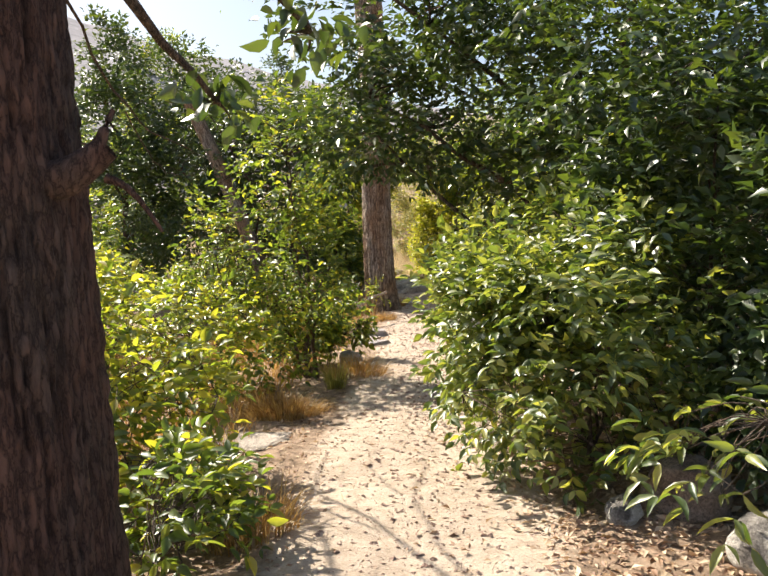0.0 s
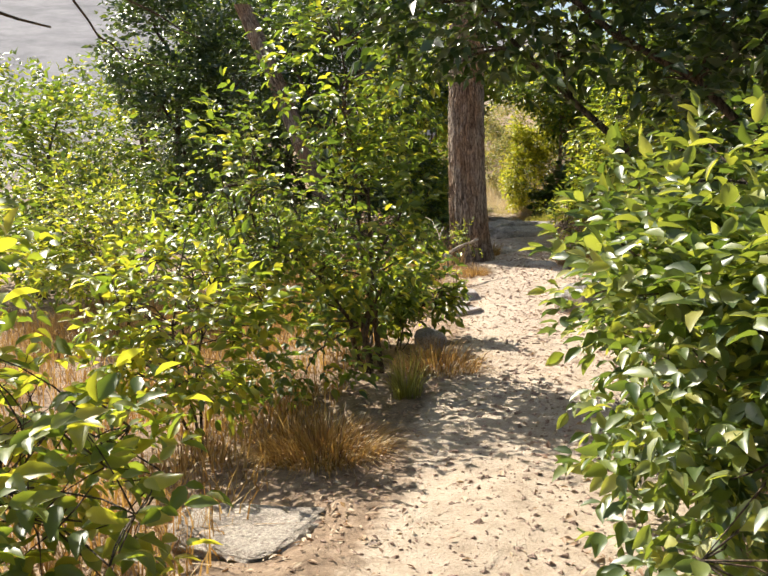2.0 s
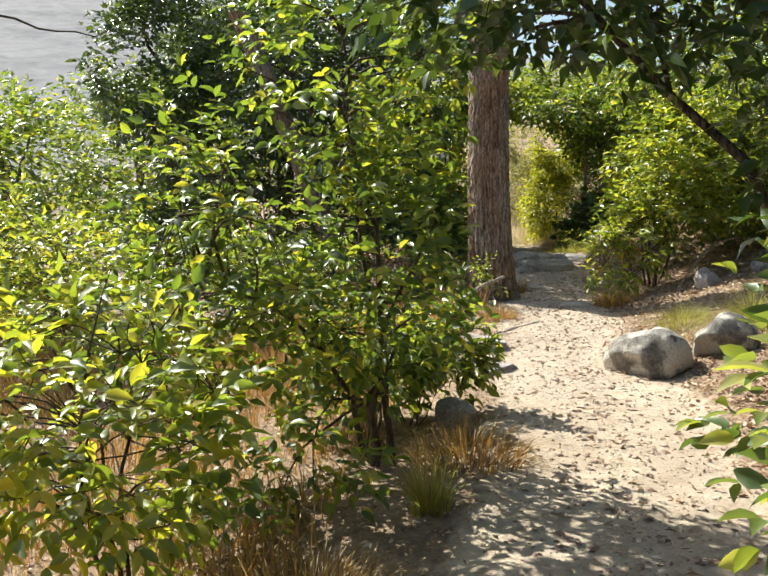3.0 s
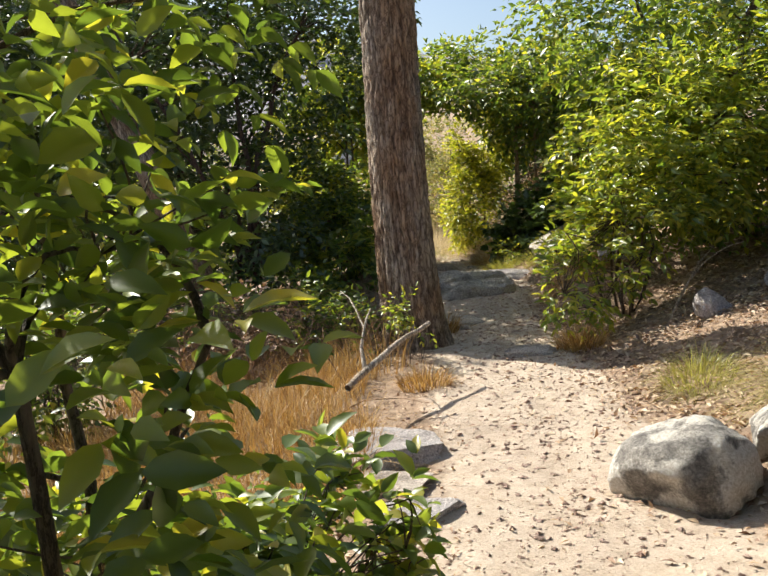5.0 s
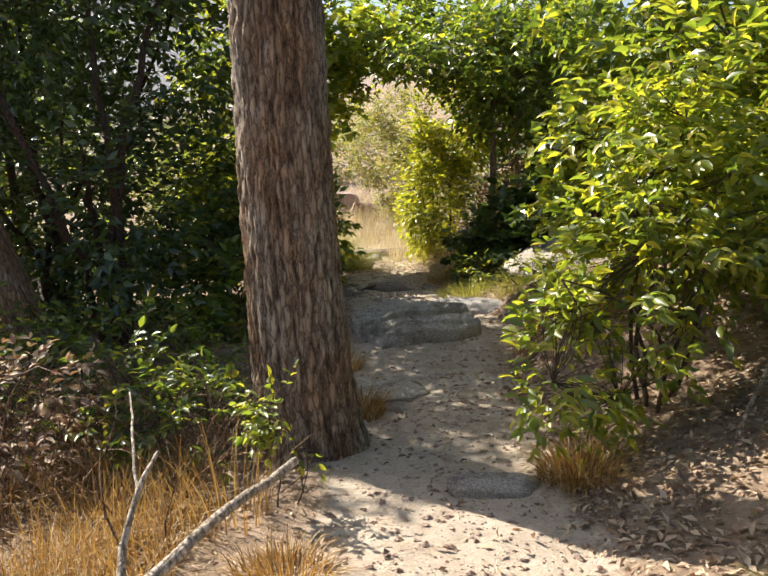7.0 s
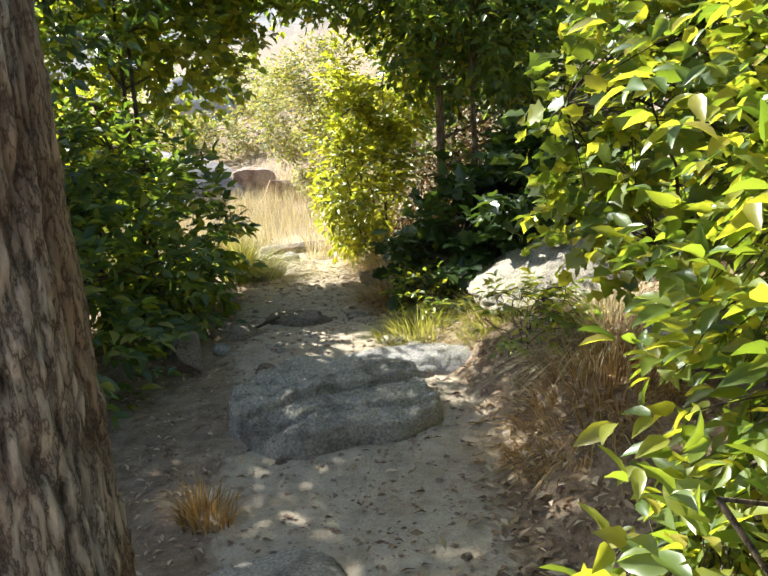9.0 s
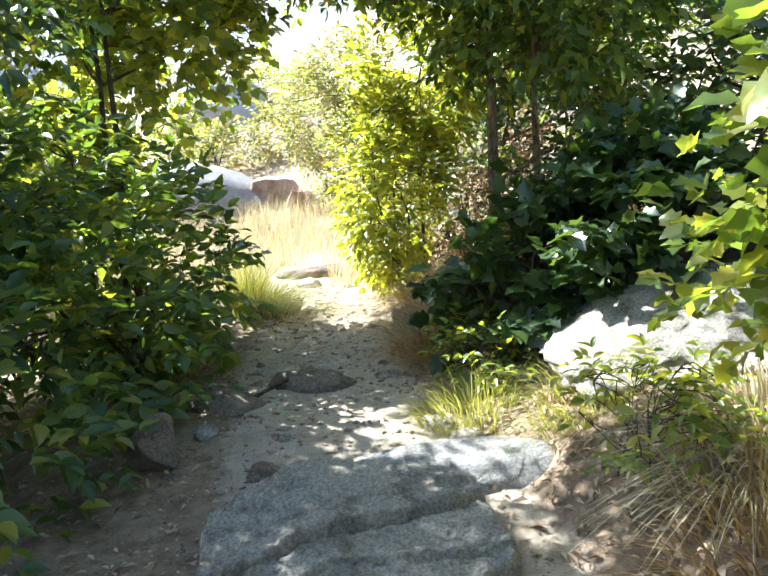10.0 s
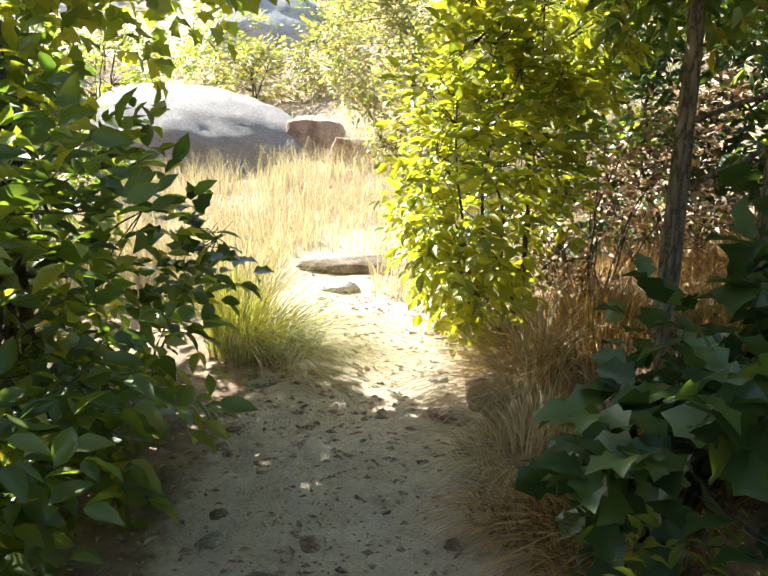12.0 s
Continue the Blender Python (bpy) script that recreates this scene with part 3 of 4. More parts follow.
crown_of(main_tree, [(-1.0, 13.6, 6.3, 1.5, 1.3, .9), (1.0, 13.4, 6.6, 1.4, 1.4, .9)], 5000, .10, LEAF, 61, (.0, 13.15, 5.8))
crown_of(near_tree, [(-.05, 2.75, 1.86, .22, .3, .12), (.35, 3.1, 2.25, .35, .3, .15)], 110, .12, LEAF_DARK, 62, (-.55, 1.7, 2.7), .42)

# ---- shrubs along the first stretch ----
bush("sapling", "bushy young tree with yellow-green compound leaves beside the trail", "shrub", (-.32, 7.4),
     [(-.75, 7.25, 1, .85, .85, .85), (-.45, 7.4, 1.95, .65, .70, .80), (-1.15, 7.1, .55, .70, .70, .55), (-.20, 7.3, .70, .50, .60, .50), (-.50, 8.15, .15, .50, .50, .35), (-.65, 6.45, .10, .50, .40, .30)], 7800, .076, LEAF, 21, stems=5, stem_r=.022)
bush("shrub", "leafy shrub with pale shiny yellow-green leaves", "shrub", (-1.05, 5.95), [(-1.1, 5.9, .35, .60, .50, .45)], 1500, .085, LEAF_YELLOW, 22, stems=3, stem_r=.010)
bush("shrub", "low spreading shrub with bright yellow-green leaves", "shrub", (-1.1, 3.7), [(-.95, 3.6, .30, .75, .60, .50), (-1.7, 4.2, .60, .80, .70, .60), (-1.2, 3.2, .20, .70, .50, .40)], 3600, .095, LEAF_YELLOW, 23, stems=5, stem_r=.009)
bush("shrub", "small leafy plant at the foot of a tree", "plant", (-.30, 2.45), [(-.30, 2.5, .00, .42, .45, .32)], 1100, .08, LEAF, 24, stems=4, stem_r=.006)
bush("shrub", "dense shrub with glossy green leaves crowding the trail", "shrub", (1.95, 3.9),
     [(1.75, 3.75, .35, .78, .85, .65), (1.85, 3.6, .85, .65, .75, .55), (1.3, 4.35, .70, .42, .60, .60), (1.3, 3.9, .70, .36, .45, .50), (1.4, 5, .60, .45, .45, .75), (1.9, 4.3, 1.1, .60, .60, .50)], 13500, .08, LEAF_GLOSSY, 25, stems=6, stem_r=.014)
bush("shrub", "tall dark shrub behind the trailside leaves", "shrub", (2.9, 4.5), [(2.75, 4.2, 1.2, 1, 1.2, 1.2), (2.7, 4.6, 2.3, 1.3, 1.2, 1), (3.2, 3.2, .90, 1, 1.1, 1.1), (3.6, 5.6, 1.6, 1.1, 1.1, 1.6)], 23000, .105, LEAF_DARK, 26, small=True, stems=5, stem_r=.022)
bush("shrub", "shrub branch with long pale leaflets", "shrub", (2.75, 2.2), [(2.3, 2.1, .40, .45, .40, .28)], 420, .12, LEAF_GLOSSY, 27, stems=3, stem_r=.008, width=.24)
# LEAF_DARK puts this tree's shade into its leaf colour.
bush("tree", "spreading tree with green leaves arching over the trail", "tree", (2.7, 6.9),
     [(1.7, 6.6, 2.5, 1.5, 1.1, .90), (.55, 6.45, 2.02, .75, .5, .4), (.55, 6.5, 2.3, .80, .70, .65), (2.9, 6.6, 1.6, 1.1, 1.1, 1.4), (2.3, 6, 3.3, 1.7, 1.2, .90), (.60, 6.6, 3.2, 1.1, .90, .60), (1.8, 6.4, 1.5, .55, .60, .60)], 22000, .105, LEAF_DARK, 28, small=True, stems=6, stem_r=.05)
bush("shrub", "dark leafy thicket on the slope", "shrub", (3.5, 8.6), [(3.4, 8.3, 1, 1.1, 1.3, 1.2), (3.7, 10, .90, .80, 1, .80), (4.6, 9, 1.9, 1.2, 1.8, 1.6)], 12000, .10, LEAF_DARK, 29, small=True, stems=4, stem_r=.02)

bush("shrub", "low leafy sprays at the foot of a sapling", "shrub", (-.25, 8.3), [(-.05, 8.42, .16, .36, .3, .26), (-.5, 8.25, .16, .4, .3, .26)], 1900, .09, LEAF, 63, stems=5, stem_r=.007)

# trees on the far left slope
bush("tree", "tall dark conical tree on the slope", "tree", (-6.4, 18.18), [(-6.4, 18.18, 1.55, 1.6, 1.5, 2), (-6.4, 18.18, 3.66, 1.2, 1.15, 1.6), (-6.4, 18.18, 5.25, .70, .70, 1.2)], 12000, .16, LEAF_DARK, 31, small=True, stems=2, stem_r=.09, bark=BARK_DARK)
bush("tree", "hazy pale-green bush tree on the slope", "tree", (-6.6, 13.5), [(-6.5, 13.5, 1, 1.9, 1.5, 1.5), (-8, 14.94, 1.5, 1.8, 1.5, 1.6), (-5.2, 12.2, .30, 1.3, 1, .90)], 11000, .14, LEAF, 32, small=True, stems=3, stem_r=.06)
bush("tree", "green broadleaf tree on the slope", "tree", (-4.4, 19.38), [(-4.4, 19.2, 2.28, 1.7, 1.2, 2.4), (-5.2, 19.58, 4.29, 1.6, 1.2, 1.6)], 9000, .16, LEAF_DARK, 33, small=True, stems=3, stem_r=.08)
bush("tree", "distant green tree under the hillside", "tree", (-10, 24.58), [(-10, 24.58, 2.35, 2.4, 2, 2.4), (-8, 26.58, 3.15, 2, 2, 3)], 9000, .22, LEAF, 34, small=True, stems=3, stem_r=.1)
bush("shrub", "green shrub in dry grass", "shrub", (-3.4, 9.8), [(-3.4, 9.8, .30, .90, .80, .60), (-4.4, 10.4, .50, .90, .80, .80)], 4500, .09, LEAF_YELLOW, 52, small=True, stems=4, stem_r=.015)
bush("shrub", "green shrub in dry grass", "shrub", (-2.5, 11.8), [(-2.6, 11.8, .20, .70, .70, .50)], 2500, .09, LEAF, 53, small=True, stems=4, stem_r=.012)

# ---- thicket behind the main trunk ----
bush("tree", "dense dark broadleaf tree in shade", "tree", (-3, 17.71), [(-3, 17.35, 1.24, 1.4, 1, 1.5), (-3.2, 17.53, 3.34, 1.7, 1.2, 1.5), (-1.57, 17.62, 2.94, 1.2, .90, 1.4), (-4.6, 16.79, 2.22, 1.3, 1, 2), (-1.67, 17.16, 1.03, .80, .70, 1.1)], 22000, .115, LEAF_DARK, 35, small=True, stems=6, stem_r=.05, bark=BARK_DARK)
bush("shrub", "leafy undergrowth with pale leaves", "shrub", (-2.9, 14.57), [(-3, 14.76, .10, 1.3, .80, .55), (-1.48, 14.94, .05, .90, .60, .40)], 4500, .085, LEAF, 36, small=True, stems=5, stem_r=.008)
bush("shrub", "dark leafy shrub beside the shaded trail", "shrub", (-.91, 18.36),
     [(-.86, 18.27, .66, .75, 1, .80), (-.72, 19.01, .67, .50, .60, .60), (-1.15, 18.08, 1.2, .75, .90, .45), (-.55, 17.53, .29, .42, .55, .35), (-1.1, 16.97, .53, .70, .60, .60), (-.86, 16.33, .21, .60, .55, .42)], 7000, .11, LEAF, 37, stems=6, stem_r=.02)
bush("tree", "slender tree with lobed green leaves over the trail", "tree", (-.92, 18.85), [(-1, 19.78, 2.29, .95, .90, .80), (-1.76, 19.98, 1.9, .80, .90, 1.1), (-.05, 19.58, 2.84, 1.05, .80, .50), (-1.3, 20.0, 3.2, 1, .7, .6), (-.5, 19.5, 2.4, .6, .6, .65), (.35, 20.1, 2.8, .75, .5, .45)], 10500, .105, LEAF_YELLOW, 38, small="lobed", straight=True, stems=2, stem_r=.036, width=.42)
bush("shrub", "leaf sprig reaching over the trail edge", "plant", (-.55, 19.48), [(-.27, 19.48, .71, .20, .20, .15)], 70, .09, LEAF_DARK, 39, small="lobed", stems=2, stem_r=.006)

# ---- shrubs on the right of the second stretch ----
bush("shrub", "sunlit yellow-green shrub with drooping leaf sprays", "shrub", (2.05, 13.7),
     [(1.98, 13.4, .80, .52, .50, .55), (1.5, 13.15, .38, .38, .38, .36), (2.45, 13.7, 1.5, .90, .70, .80), (2.2, 13.6, 1.1, .65, .60, .55), (2.9, 13.7, 1.25, .75, .55, .65), (3.3, 13.9, 1.9, .90, .60, .70)], 10500, .09, LEAF_YELLOW, 41, stems=6, stem_r=.016, width=.34)
bush("shrub", "green shrub with broad lobed leaves on the bank", "shrub", (2.51, 15.03), [(2.13, 14.85, 1.3, .60, .55, .50), (2.08, 15.68, .92, .42, .40, .24), (2.51, 15.22, 1.9, .70, .60, .50)], 4200, .078, LEAF_YELLOW, 54, small="lobed", stems=5, stem_r=.014, width=.46)
# Added tree: its crown shades the trail's left and thickens the dark leaves behind.
bush("tree", "dark broadleaf tree added to shade the trail", "tree", (-1.96, 16.42), [(-1.86, 16.42, 3.31, 1.3, 1.1, .90), (-.81, 16.33, 3.61, 1.1, 1, .60), (-1.76, 15.77, 1, .80, .60, .90), (-3, 16.05, 3, 1.1, 1, 1.3), (-.6, 17.35, 2.75, .6, .45, .5)], 9500, .11, LEAF_DARK, 55, small=True, stems=4, stem_r=.05, bark=BARK_DARK)
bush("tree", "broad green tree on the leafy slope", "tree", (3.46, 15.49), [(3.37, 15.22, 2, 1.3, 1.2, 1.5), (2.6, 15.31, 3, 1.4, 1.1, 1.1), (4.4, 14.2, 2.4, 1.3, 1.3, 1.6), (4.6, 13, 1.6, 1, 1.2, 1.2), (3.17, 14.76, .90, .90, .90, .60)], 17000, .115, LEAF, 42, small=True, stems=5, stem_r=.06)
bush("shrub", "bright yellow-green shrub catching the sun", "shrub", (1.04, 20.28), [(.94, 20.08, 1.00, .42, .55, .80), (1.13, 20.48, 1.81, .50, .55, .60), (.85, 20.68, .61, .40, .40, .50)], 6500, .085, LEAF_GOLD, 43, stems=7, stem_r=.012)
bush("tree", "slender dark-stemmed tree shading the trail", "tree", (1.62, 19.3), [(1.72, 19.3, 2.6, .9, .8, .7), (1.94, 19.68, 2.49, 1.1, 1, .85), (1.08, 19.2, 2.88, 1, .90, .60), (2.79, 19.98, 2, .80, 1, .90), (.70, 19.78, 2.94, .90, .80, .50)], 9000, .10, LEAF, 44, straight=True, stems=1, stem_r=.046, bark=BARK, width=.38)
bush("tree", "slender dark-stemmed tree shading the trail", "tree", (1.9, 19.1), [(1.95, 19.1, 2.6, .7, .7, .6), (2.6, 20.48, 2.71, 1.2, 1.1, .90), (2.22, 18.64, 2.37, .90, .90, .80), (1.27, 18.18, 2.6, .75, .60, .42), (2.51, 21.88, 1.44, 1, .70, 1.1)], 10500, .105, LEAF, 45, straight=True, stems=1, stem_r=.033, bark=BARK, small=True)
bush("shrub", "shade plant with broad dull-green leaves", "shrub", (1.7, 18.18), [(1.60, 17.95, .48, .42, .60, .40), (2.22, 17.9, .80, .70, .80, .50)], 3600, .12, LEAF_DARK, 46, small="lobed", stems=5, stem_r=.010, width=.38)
bush("plant", "low plant with yellowing leaves at the trail edge", "plant", (1.32, 17.44), [(1.32, 17.44, .26, .26, .35, .16)], 420, .06, LEAF_YELLOW, 47, stems=4, stem_r=.004, width=.36)
bush("plant", "low plant with yellowing leaves at the trail edge", "plant", (1.7, 16.05), [(1.75, 16.14, .39, .30, .35, .16)], 420, .06, LEAF_YELLOW, 48, stems=4, stem_r=.004, width=.36)
bush("shrub", "leafy plant against the trunk foot", "plant", (.10, 12.78), [(.12, 12.72, .22, .20, .10, .22)], 200, .055, LEAF_YELLOW, 49, stems=3, stem_r=.004)
bush("shrub", "dark shrubs closing the wood", "shrub", (3.8, 18.64), [(3.9, 18.27, 1.46, 1.2, 1.8, 1.4), (3.46, 21.38, 1.73, 1.4, 1.2, 1.8), (4.2, 19.58, 3.29, 1.5, 1.6, 1.2)], 10000, .13, LEAF_DARK, 50, small=True, stems=4, stem_r=.03)

bush("shrub", "dark shrubs at the edge of the wood", "shrub", (2.32, 21.68), [(1.84, 21.58, .83, .80, .50, .90), (2.89, 21.78, 1.34, .90, .60, 1.2), (2.22, 21.88, 2.24, 1, .60, .80)], 8000, .10, LEAF_DARK, 58, small=True, stems=5, stem_r=.02)
bush("shrub", "reddish-brown dried shrub at the edge of the wood", "shrub", (1.56, 20.48), [(1.56, 20.48, .66, .45, .35, .50), (2.04, 20.58, .91, .50, .35, .60)], 2200, .06, LITTER, 59, small=True, stems=8, stem_r=.008)
bush("shrub", "backlit green shrub at the edge of the wood", "shrub", (-2.5, 21.88), [(-2.5, 21.88, .74, .95, .70, 1), (-3.6, 21.58, 1.03, .90, .80, 1.3)], 5500, .10, LEAF, 60, small=True, stems=5, stem_r=.02)

# ---- beyond the wood ----
bush("shrub", "pale sunlit bush beyond the trees", "shrub", (.42, 25.18), [(.42, 25.08, 1.15, .60, .70, .85), (.80, 23.98, 1.15, .60, .60, .80), (-.1, 24.9, 1.7, .5, .6, .7), (.5, 25, 2.2, .8, .6, .6)], 11000, .075, LEAF_PALE, 51, small=True, stems=4, stem_r=.015)
for n, (x, y, z, r) in enumerate(((-2.6, 30.5, 1.5, .9), (-1.2, 31.5, 1.7, 1.0), (-3.8, 33, 2.0, 1.2), (.8, 30, 1.6, 1.2), (2.5, 28, 1.8, 1.3), (-5.5, 31, 1.3, 1.2), (-.4, 36, 2.6, 1.4), (3.8, 33, 2.8, 1.6), (-2.5, 38, 2.6, 1.3), (-7.5, 36, 1.8, 1.6))):
    bush("shrub", "dry scrub bush on the open hillside", "shrub", (x, y), [(x, y, float(H(x, y)) + .5 * r, r, r, r * .75)], 1800, .12, (LEAF_PALE, LEAF_YELLOW)[n % 3 == 2], 70 + n, small=True, stems=3, stem_r=.02, twigs=False, group="hillside scrub")
rng = np.random.default_rng(90)
for n in range(34):
    x, y = rng.uniform(-60, -12), rng.uniform(26, 85)
    r = rng.uniform(1.4, 2.6)
    if -.9 < (x - .6) / (y - 2.3) < -.48:  # bare rock face
        continue
    bush("tree", "distant green tree on the hillside", "tree", (x, y), [(x, y, float(H(x, y)) + r * .9, r, r, r * 1.1)], 1100, .40, (LEAF_DARK, LEAF)[n % 2], 100 + n, small=True, stems=2, stem_r=.08, twigs=False, group="hillside trees")

# ---- rocks ----
rock("rock", "brown rock lying in leaf litter", 2.2, 2.98, .22, .2, .22, ROCK_BROWN, 1, 20)
rock("rock", "small grey rock lying in leaf litter", 1.9, 2.95, .13, .11, .09, ROCK, 2, 50)
rock("rock", "pale grey rock beside dry leaves", 2.38, 2.3, .22, .2, .2, ROCK, 3, 10)
rock("flat_stone", "flat pale stone set in the trail edge", -.42, 4.72, .44, .34, .10, ROCK_SLAB, 4, 10, .4, category="stone", hard=True, level=5)
rock("rock", "broken white stone under a sapling", .00, 8.3, .16, .14, .12, ROCK_FLAT, 5, 40)
rock("flat_stone", "flat pale stone edging the trail", .04, 10.62, .42, .34, .13, ROCK_FLAT, 6, 12, .36, 3, .09, tilt=4, category="stone", hard=True, level=5)
rock("flat_stone", "flat grey stone edging the trail", .04, 10.14, .30, .26, .09, ROCK_SLAB, 7, -20, .52, 3, .09, category="stone", hard=True, level=5)
rock("flat_stone", "flat pale stone edging the trail", .16, 9.72, .26, .22, .09, ROCK_FLAT, 8, 35, .54, 3, .09, category="stone", hard=True, level=5)
rock("boulder", "grey and white lichen-spotted boulder", 1.45, 9.9, .33, .34, .31, ROCK, 10, 10, .40, 3, .09, level=5, category="boulder")
rock("boulder", "grey lichen-spotted boulder on the slope", 2.05, 10.12, .30, .28, .22, ROCK, 12, 70, .3, 5, category="boulder")
rock("rock", "pale rock on the leafy slope", 2.49, 12.72, .15, .13, .15, ROCK_FLAT, 13, 0, .25)
rock("rock", "pale rock on the leafy slope", 3.1, 13, .10, .10, .11, ROCK_FLAT, 14, 0, .25)
rock("rock", "small dark stone on the trail", 1.27, 9.84, .045, .04, .04, ROCK_BROWN, 15, 0, .2, level=2)
rock("rock", "low rock sunk in the trail", 1.03, 12.9, .27, .13, .07, ROCK_SLAB, 16, -12, .42)
ledge("slab", "long cracked grey slab of rock across the trail", .68, 16.0, 1.12, .95, .24, 13, ROCK_SLAB, 18)
rock("slab", "pale flat rock behind the slab", 1.1, 16.56, .45, .25, .10, ROCK_FLAT, 19, -6, .42, 6, .04, category="rock")
rock("slab", "low dark rock sunk beside the trail", .44, 14.52, .36, .36, .08, ROCK_SLAB, 20, 20, .46, 8, .12, crack=.2, category="rock")
rock("rock", "pale rock in dry grass", 2.3, 15.4, .20, .22, .2, ROCK_FLAT, 21, 0, .3)
rock("slab", "broad flat grey rock on the bank", 2.27, 16.97, .75, .7, .17, ROCK_SLAB, 22, 20, .46, 9, .13, tilt=-14, crack=.15, level=5, category="rock")
rock("rock", "angular brown rock beside the trail", -.22, 16.84, .13, .12, .17, ROCK_BROWN, 23, 30, .25, 12, .04)
rock("rock", "small white stone in the shade", -.05, 17.07, .06, .05, .05, ROCK_FLAT, 24, 0, .3, level=3)
rock("rock", "rounded dark rock sunk in the trail", .40, 17.85, .28, .18, .10, ROCK_BROWN, 25, 0, .58, 9, .16)
rock("rock", "rounded dark rock sunk in the trail", -.01, 17.48, .26, .2, .1, ROCK_BROWN, 26, 0, .56, 9, .16)
rock("rock", "white stone on the sunny trail", .02, 21.53, .18, .13, .09, ROCK_FLAT, 27, 0, .5)
rock("rock", "sandy rock at the trail edge", .93, 19.5, .14, .16, .11, ROCK_PINK, 28, 0, .3)
rock("boulder", "large smooth grey granite dome", -2.45, 26.9, 1.7, 1.3, .80, ROCK_DOME, 30, -8, .44, 2, .05, tilt=10, level=5, category="boulder")
rock("boulder", "pink granite block on the hillside", -.95, 26.65, .42, .5, .48, ROCK_PINK, 31, 20, .3, 3, .05, hard=True, category="boulder")
rock("boulder", "pink granite block on the hillside", -.42, 26.2, .5, .36, .30, ROCK_PINK, 32, 50, .3, 3, .05, hard=True, category="boulder")
rock("earth_step", "low brown step across the sunny trail", .30, 22.15, .65, .12, .09, ROCK_BROWN, 34, 6, .35, 3, .12, category="rock")
rock("boulder", "sloping grey rock outcrop on the hillside", -3.6, 37, 1.6, 1.2, 1.0, ROCK_FLAT, 33, 10, .3, 4, .06, category="boulder")

# ---- grass ----
tuft("grass_tuft", "large arching tuft of green and straw grass", 2.42, 10.85, .17, .44, 1000, GRASS, 1, 1.1, (-.3, -.3), w=.0025)
tuft("grass_tuft", "shaded tuft of green grass on the slope", 2, 11.5, .24, .25, 700, GRASS, 2, 1.0, (-.15, -.3), w=.0025)
tuft("grass_tuft", "golden tuft of dry grass under a shrub", 1.5, 13, .2, .27, 500, STRAW, 3, .8, (0, -.1))
tuft("grass_tuft", "short golden grass at the trail edge", .20, 12.05, .2, .2, 420, STRAW, 4, .7)
tuft("grass_tuft", "green grass tuft below a sapling", .02, 6.75, .09, .38, 160, GRASS, 5, .5)
tuft("grass_tuft", "dark grass mound below a sapling", -.30, 5.75, .36, .24, 1500, STRAW, 6, .8)
tuft("grass_tuft", "dry brown grass mound below a sapling", .15, 7.55, .32, .25, 600, STRAW, 16, .8)
tuft("grass_tuft", "dry grass at the foot of leaves", .02, 2.95, .25, .3, 420, STRAW, 7, .6)
tuft("grass_tuft", "long arching green grass over the trail edge", -.21, 20.08, .28, .7, 1300, GRASS, 8, .7, (.5, -.15), w=.003)
tuft("grass_tuft", "small grass tuft beside the slab", .18, 15.08, .12, .2, 200, STRAW, 9, .6)
tuft("grass_tuft", "shaded grass tuft by the tree", .35, 14.1, .15, .3, 260, STRAW, 10, .7)
tuft("grass_tuft", "collapsed straw bunch beside the trail", 1.08, 19.58, .22, .5, 320, STRAW_PALE, 11, .8, (-.35, -.2))
tuft("grass_tuft", "green and straw grass beside the bank rock", 1.67, 16.74, .25, .3, 600, GRASS, 21, .8, (-.2, -.25), w=.003)
tuft("grass_tuft", "dry straw hanging over the bank", 1.84, 15.36, .38, .24, 900, STRAW, 12, .9, (-.25, -.25))
tuft("grass_tuft", "pale straw spilling onto the trail edge", 1.01, 18.92, .22, .34, 350, STRAW_PALE, 18, .9, (-.4, -.2))
tuft("grass_tuft", "pale straw spilling onto the trail edge", 1.01, 18.46, .18, .25, 260, STRAW, 19, .9, (-.4, -.2))
tuft("grass_tuft", "brown dry stems beside the trail", 1.32, 19.68, .35, .52, 600, STRAW, 20, .8, (-.4, -.2))
tuft("grass_tuft", "dry straw hanging over the bank", 2.04, 15.96, .38, .26, 800, STRAW_PALE, 13, .9, (-.25, -.25))
tuft("grass_tuft", "shaded grass at the trail edge", 1.18, 17.11, .25, .24, 500, GRASS, 14, .7, (-.2, -.2))
tuft("grass_tuft", "shaded grass below broad leaves", 1.32, 18.27, .32, .36, 700, STRAW, 15, .7, (-.3, -.2))
tuft("grass_tuft", "tall reddish stalks by the trunk", -.12, 12.6, .2, .5, 60, STRAW, 17, .25)
meadow("dry_grass", "golden dry grass beside the trail", lambda x, y: ((x < -.05 - .12 * np.abs(y - 10.5)) & (x > -2.4)) * 1.0, (-2.4, 0, 9.4, 13.2), 15000, .42, STRAW, 3, .0035, .5)
meadow("dry_grass", "straw-coloured grass among the shrubs", lambda x, y: (x < -.4) * 1.0, (-6.5, -.3, 3.0, 12), 24000, .32, STRAW, 4, .005)
meadow("dry_grass", "tall pale grass in full sun beyond the wood", lambda x, y: (np.abs(x + .1) > .35 * (y < 22.6)) * 1.0, (-3.2, 2.2, 21.3, 27.5), 20000, .5, STRAW_PALE, 5, .004)
meadow("dry_grass", "pale grass on the open hillside", lambda x, y: 1.0 + 0 * x, (-9, 6, 27, 42), 6000, .4, STRAW_PALE, 6, .008)
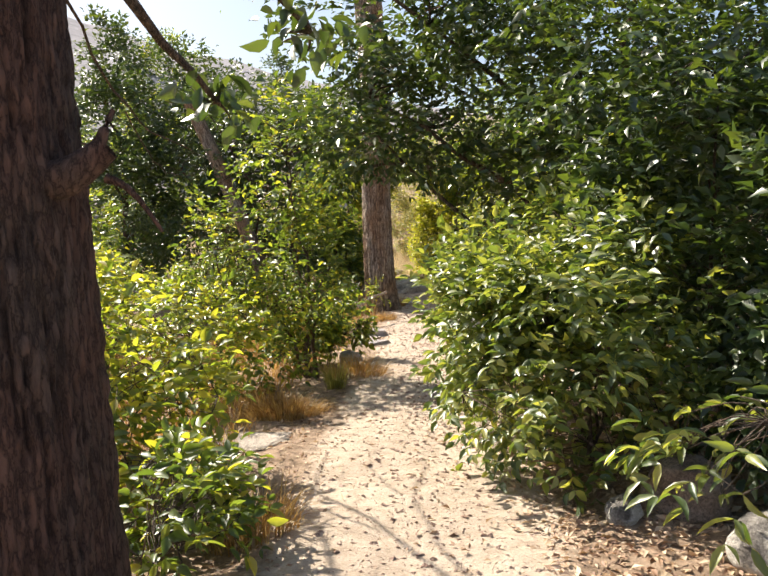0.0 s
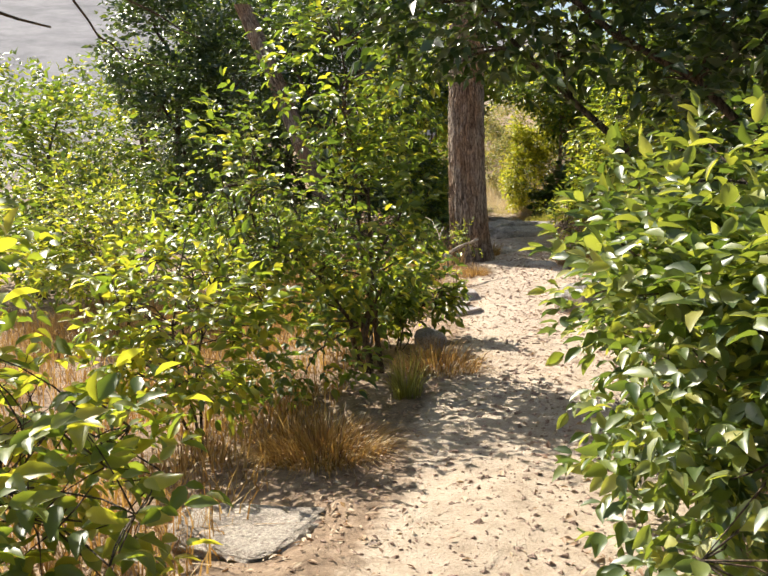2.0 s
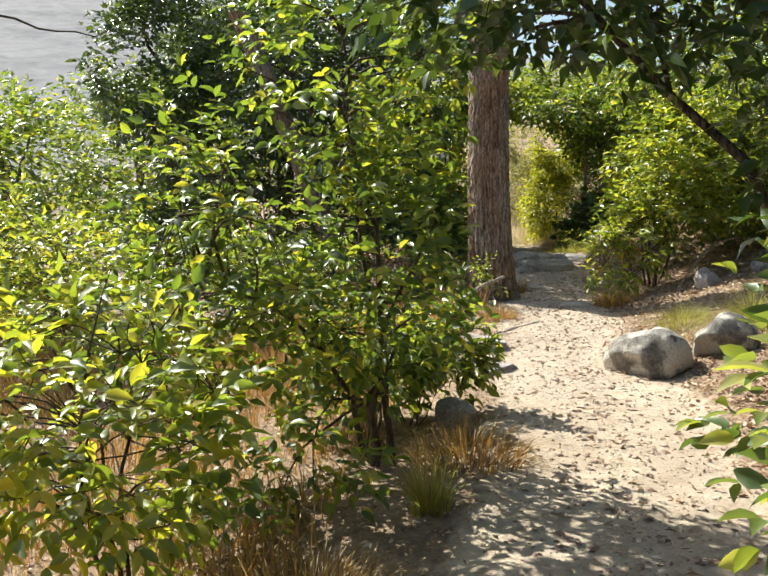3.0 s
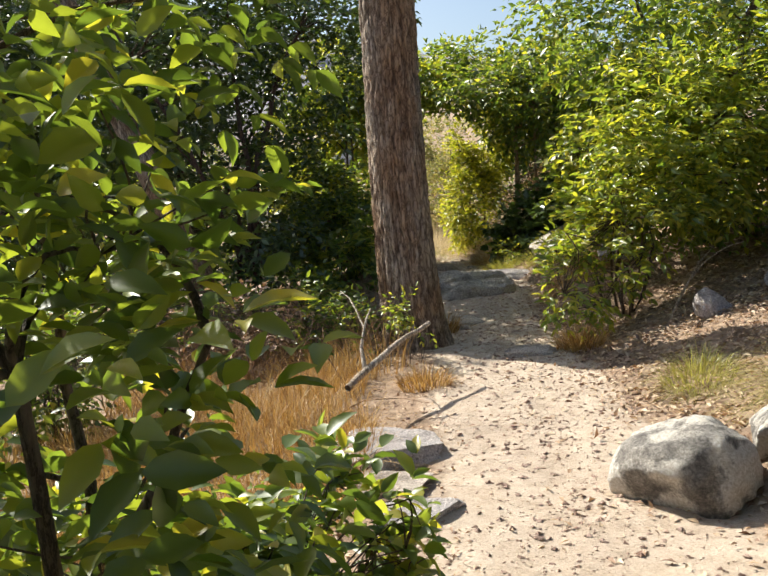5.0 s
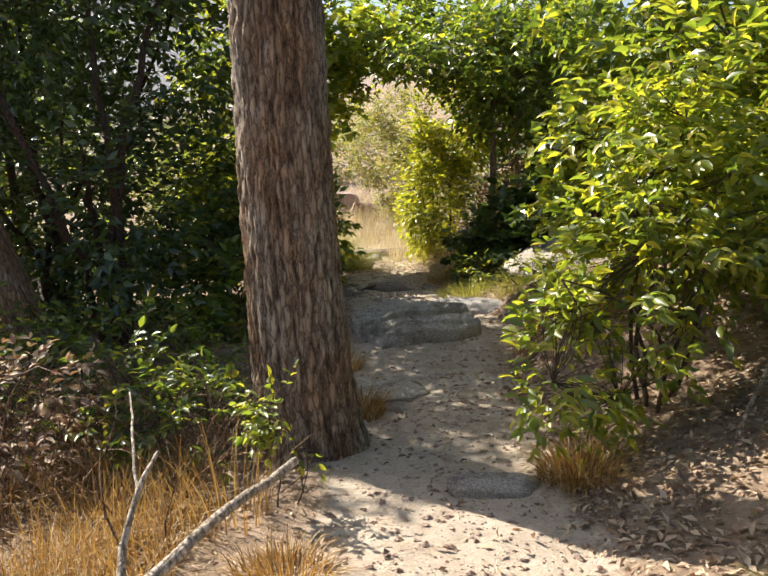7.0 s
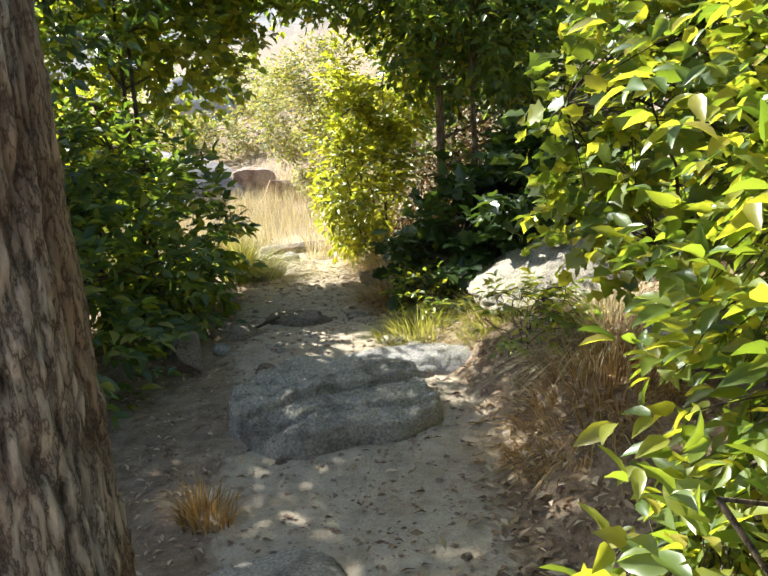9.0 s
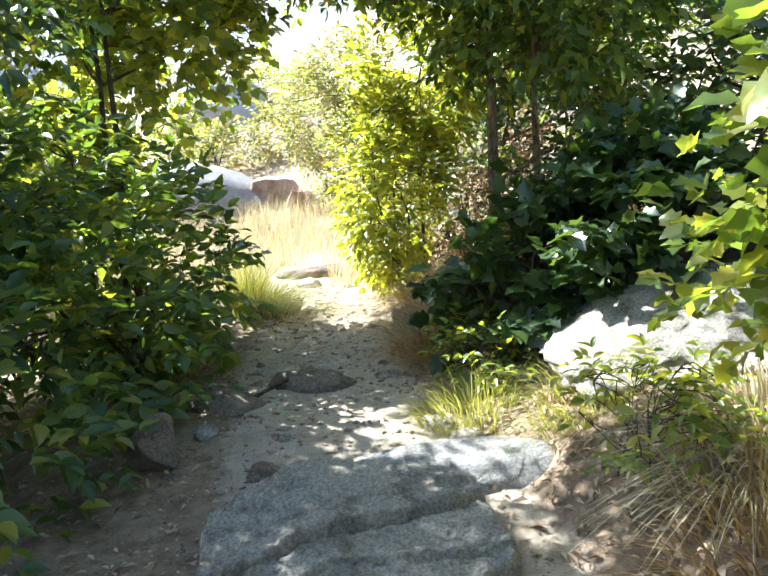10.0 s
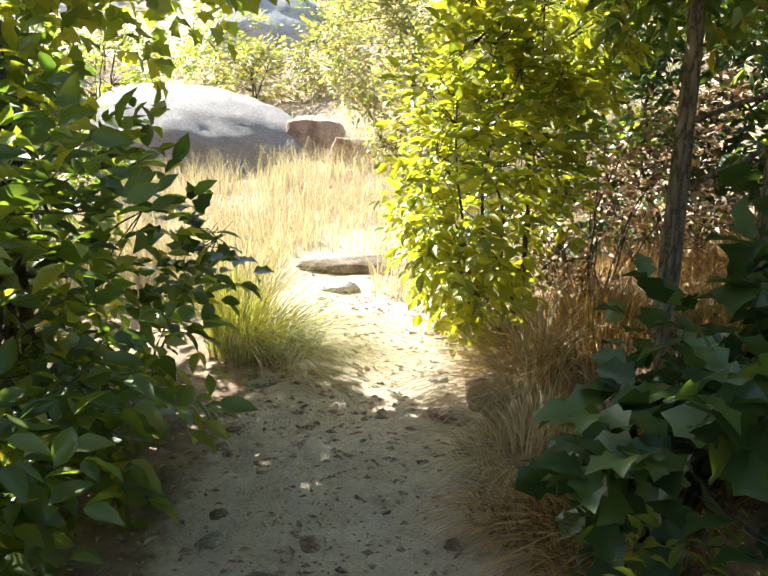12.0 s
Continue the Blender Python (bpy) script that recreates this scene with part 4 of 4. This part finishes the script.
meadow("dry_grass", "brown dry stems under the trees", lambda x, y: (x > 1.1) * 1.0, (1.1, 3.2, 18.4, 21.4), 6000, .42, STRAW, 7, .003, .6)


# ---- fallen wood ----
def stick(name, label, runs, mat, seed):
    rng = np.random.default_rng(seed)
    v, f = joined([tube(bend(a, b, rng, s, .035, 12), np.linspace(r0, r1, 12), 8) for a, b, s, r0, r1 in runs])
    tagged(new(name, mesh_of(name, v, f, mat)), label, "branch")


stick("fallen_branch", "bleached forked branch lying against the trunk", [((-.27, 11.18, .0), (.25, 12.14, .23), .02, .024, .016), ((-.17, 11.38, .05), (-.2, 11.5, .2), .03, .018, .012),
      ((-.2, 11.5, .19), (-.14, 11.72, .42), .08, .012, .006), ((-.18, 11.6, .3), (-.4, 12.2, .5), .05, .007, .003)], DEADWOOD, 1)
stick("fallen_branch", "thin dead branch on the slope", [((2.2, 12.9, 0.02), (2.75, 13.5, .55), .1, .012, .005), ((2.45, 13.2, .3), (2.9, 13.2, .6), .05, .008, .003)], DEADWOOD, 2)
stick("fallen_branch", "thin root across the shaded trail", [((.0, 17.5, .05), (.32, 17.9, .09), .05, .014, .006)], TWIG, 3)
BRUSH = bark_material("dead_brush", (0.13, 0.08, 0.05), (0.36, 0.25, 0.17), (0.42, 0.26, 0.15))
bush("shrub", "dull low leaves tangled in dead brush", "shrub", (-1.2, 13.6), [(-1.2, 13.6, .10, .90, .60, .32), (-.50, 13.4, .05, .40, .40, .25)], 1500, .07, LEAF, 56, stems=4, stem_r=.005)
bush("shrub", "reddish dried shrub in dead brush", "shrub", (-1.5, 13.2), [(-1.45, 13.2, .15, .70, .40, .30)], 900, .06, LITTER, 57, stems=4, stem_r=.005)
rng = np.random.default_rng(8)
tw = []
for k in range(620):
    x, y = min(-.35, rng.normal(-1.3, .7)), rng.normal(13.5, .6)
    a = np.array([x, y, float(H(x, y)) + rng.uniform(-.02, .1)])
    tw.append(tube(bend(a, a + rng.normal(0, 1, 3) * [.3, .3, .1] + [0, 0, rng.uniform(.05, .55)], rng, .05, .1, 6), np.linspace(rng.uniform(.003, .008), .0015, 6), 4))
v, f = joined(tw)
tagged(new("brush_pile", mesh_of("brush_pile", v, f, BRUSH)), "tangled heap of dead twigs behind dry grass", "brush", kind="stuff")


# ---- litter and gravel ----
def litter(name, label, weight, box, count, size, mat, seed, lift=.008):
    rng = np.random.default_rng(seed)
    x, y = rng.uniform(box[0], box[1], count * 4), rng.uniform(box[2], box[3], count * 4)
    keep = weight(x, y) > rng.random(count * 4)
    x, y = x[keep][:count], y[keep][:count]
    P = np.stack([x, y, H(x, y) + rng.uniform(.002, lift * 2, len(x))], -1)
    D = rng.normal(0, 1, (len(x), 3)) * [1, 1, .25]
    N = rng.normal(0, .4, (len(x), 3)) + [0, 0, 1]
    v, f = leaves(P, D, N, size * rng.uniform(.5, 1.3, len(x)), .32, True)
    tagged(new(name, mesh_of(name, v, f, mat)), label, "litter", kind="stuff")


off_trail = lambda x, y: 1 - .93 * trail(x, y)
litter("leaf_litter", "tan and brown fallen leaves on the slope", lambda x, y: off_trail(x, y) * (x > .8), (.8, 4.6, 1.5, 17), 46000, .056, LITTER, 1)
litter("leaf_litter", "tan and brown fallen leaves by the trail", lambda x, y: off_trail(x, y) * (x < 1.2), (-2.2, 1.2, 1.5, 20), 16000, .042, LITTER, 2)
litter("leaf_litter", "dry leaf scraps scattered on the trail", lambda x, y: .15 + .85 * (trail(x, y) < .9), (-.2, 2.0, 1, 21), 6000, .024, LITTER, 3)


def gravel(count, seed):
    rng = np.random.default_rng(seed)
    O = np.array([[1, 0, 0], [-1, 0, 0], [0, 1, 0], [0, -1, 0], [0, 0, 1], [0, 0, -1.]])
    T = np.array([[0, 2, 4], [2, 1, 4], [1, 3, 4], [3, 0, 4], [2, 0, 5], [1, 2, 5], [3, 1, 5], [0, 3, 5]])
    y = rng.uniform(1, 22, count)
    x = np.interp(y, GY, PX) + rng.normal(0, .42, count)
    s = .004 + .013 * rng.random(count) ** 5
    V = (O[None] + rng.normal(0, .28, (count, 6, 3))) * s[:, None, None] * np.array([1.3, 1, .7])
    V = V + np.stack([x, y, H(x, y) + s * .2], -1)[:, None]
    F = T[None] + (np.arange(count) * 6)[:, None, None]
    tagged(new("gravel", mesh_of("gravel", V.reshape(-1, 3), F.reshape(-1, 3), ROCK_PINK, False)), "small loose gravel scattered on the trail", "gravel", kind="stuff")


gravel(14000, 5)


# half-buried stones and clods along the trail's edges
def edge_stones(count, seed):
    rng = np.random.default_rng(seed)
    mats = (ROCK_BROWN, ROCK_PINK, ROCK_SLAB)
    for k in range(count):
        y = rng.uniform(14.2, 20.2)
        side = -1 if rng.random() < .65 else 1
        off = np.interp(y, GY, HW) + rng.normal(.02, .14)
        x = np.interp(y, GY, PX) + side * off
        q = .022 + .07 * rng.random() ** 2.5
        rock("stone", "small half-buried stone at the trail edge", float(x), float(y), q * 1.3, q, q * .7, mats[k % 3], 200 + k, float(rng.uniform(0, 180)), .60, 9, .16, level=3, group="stones along the trail", category="stone")


edge_stones(55, 31)
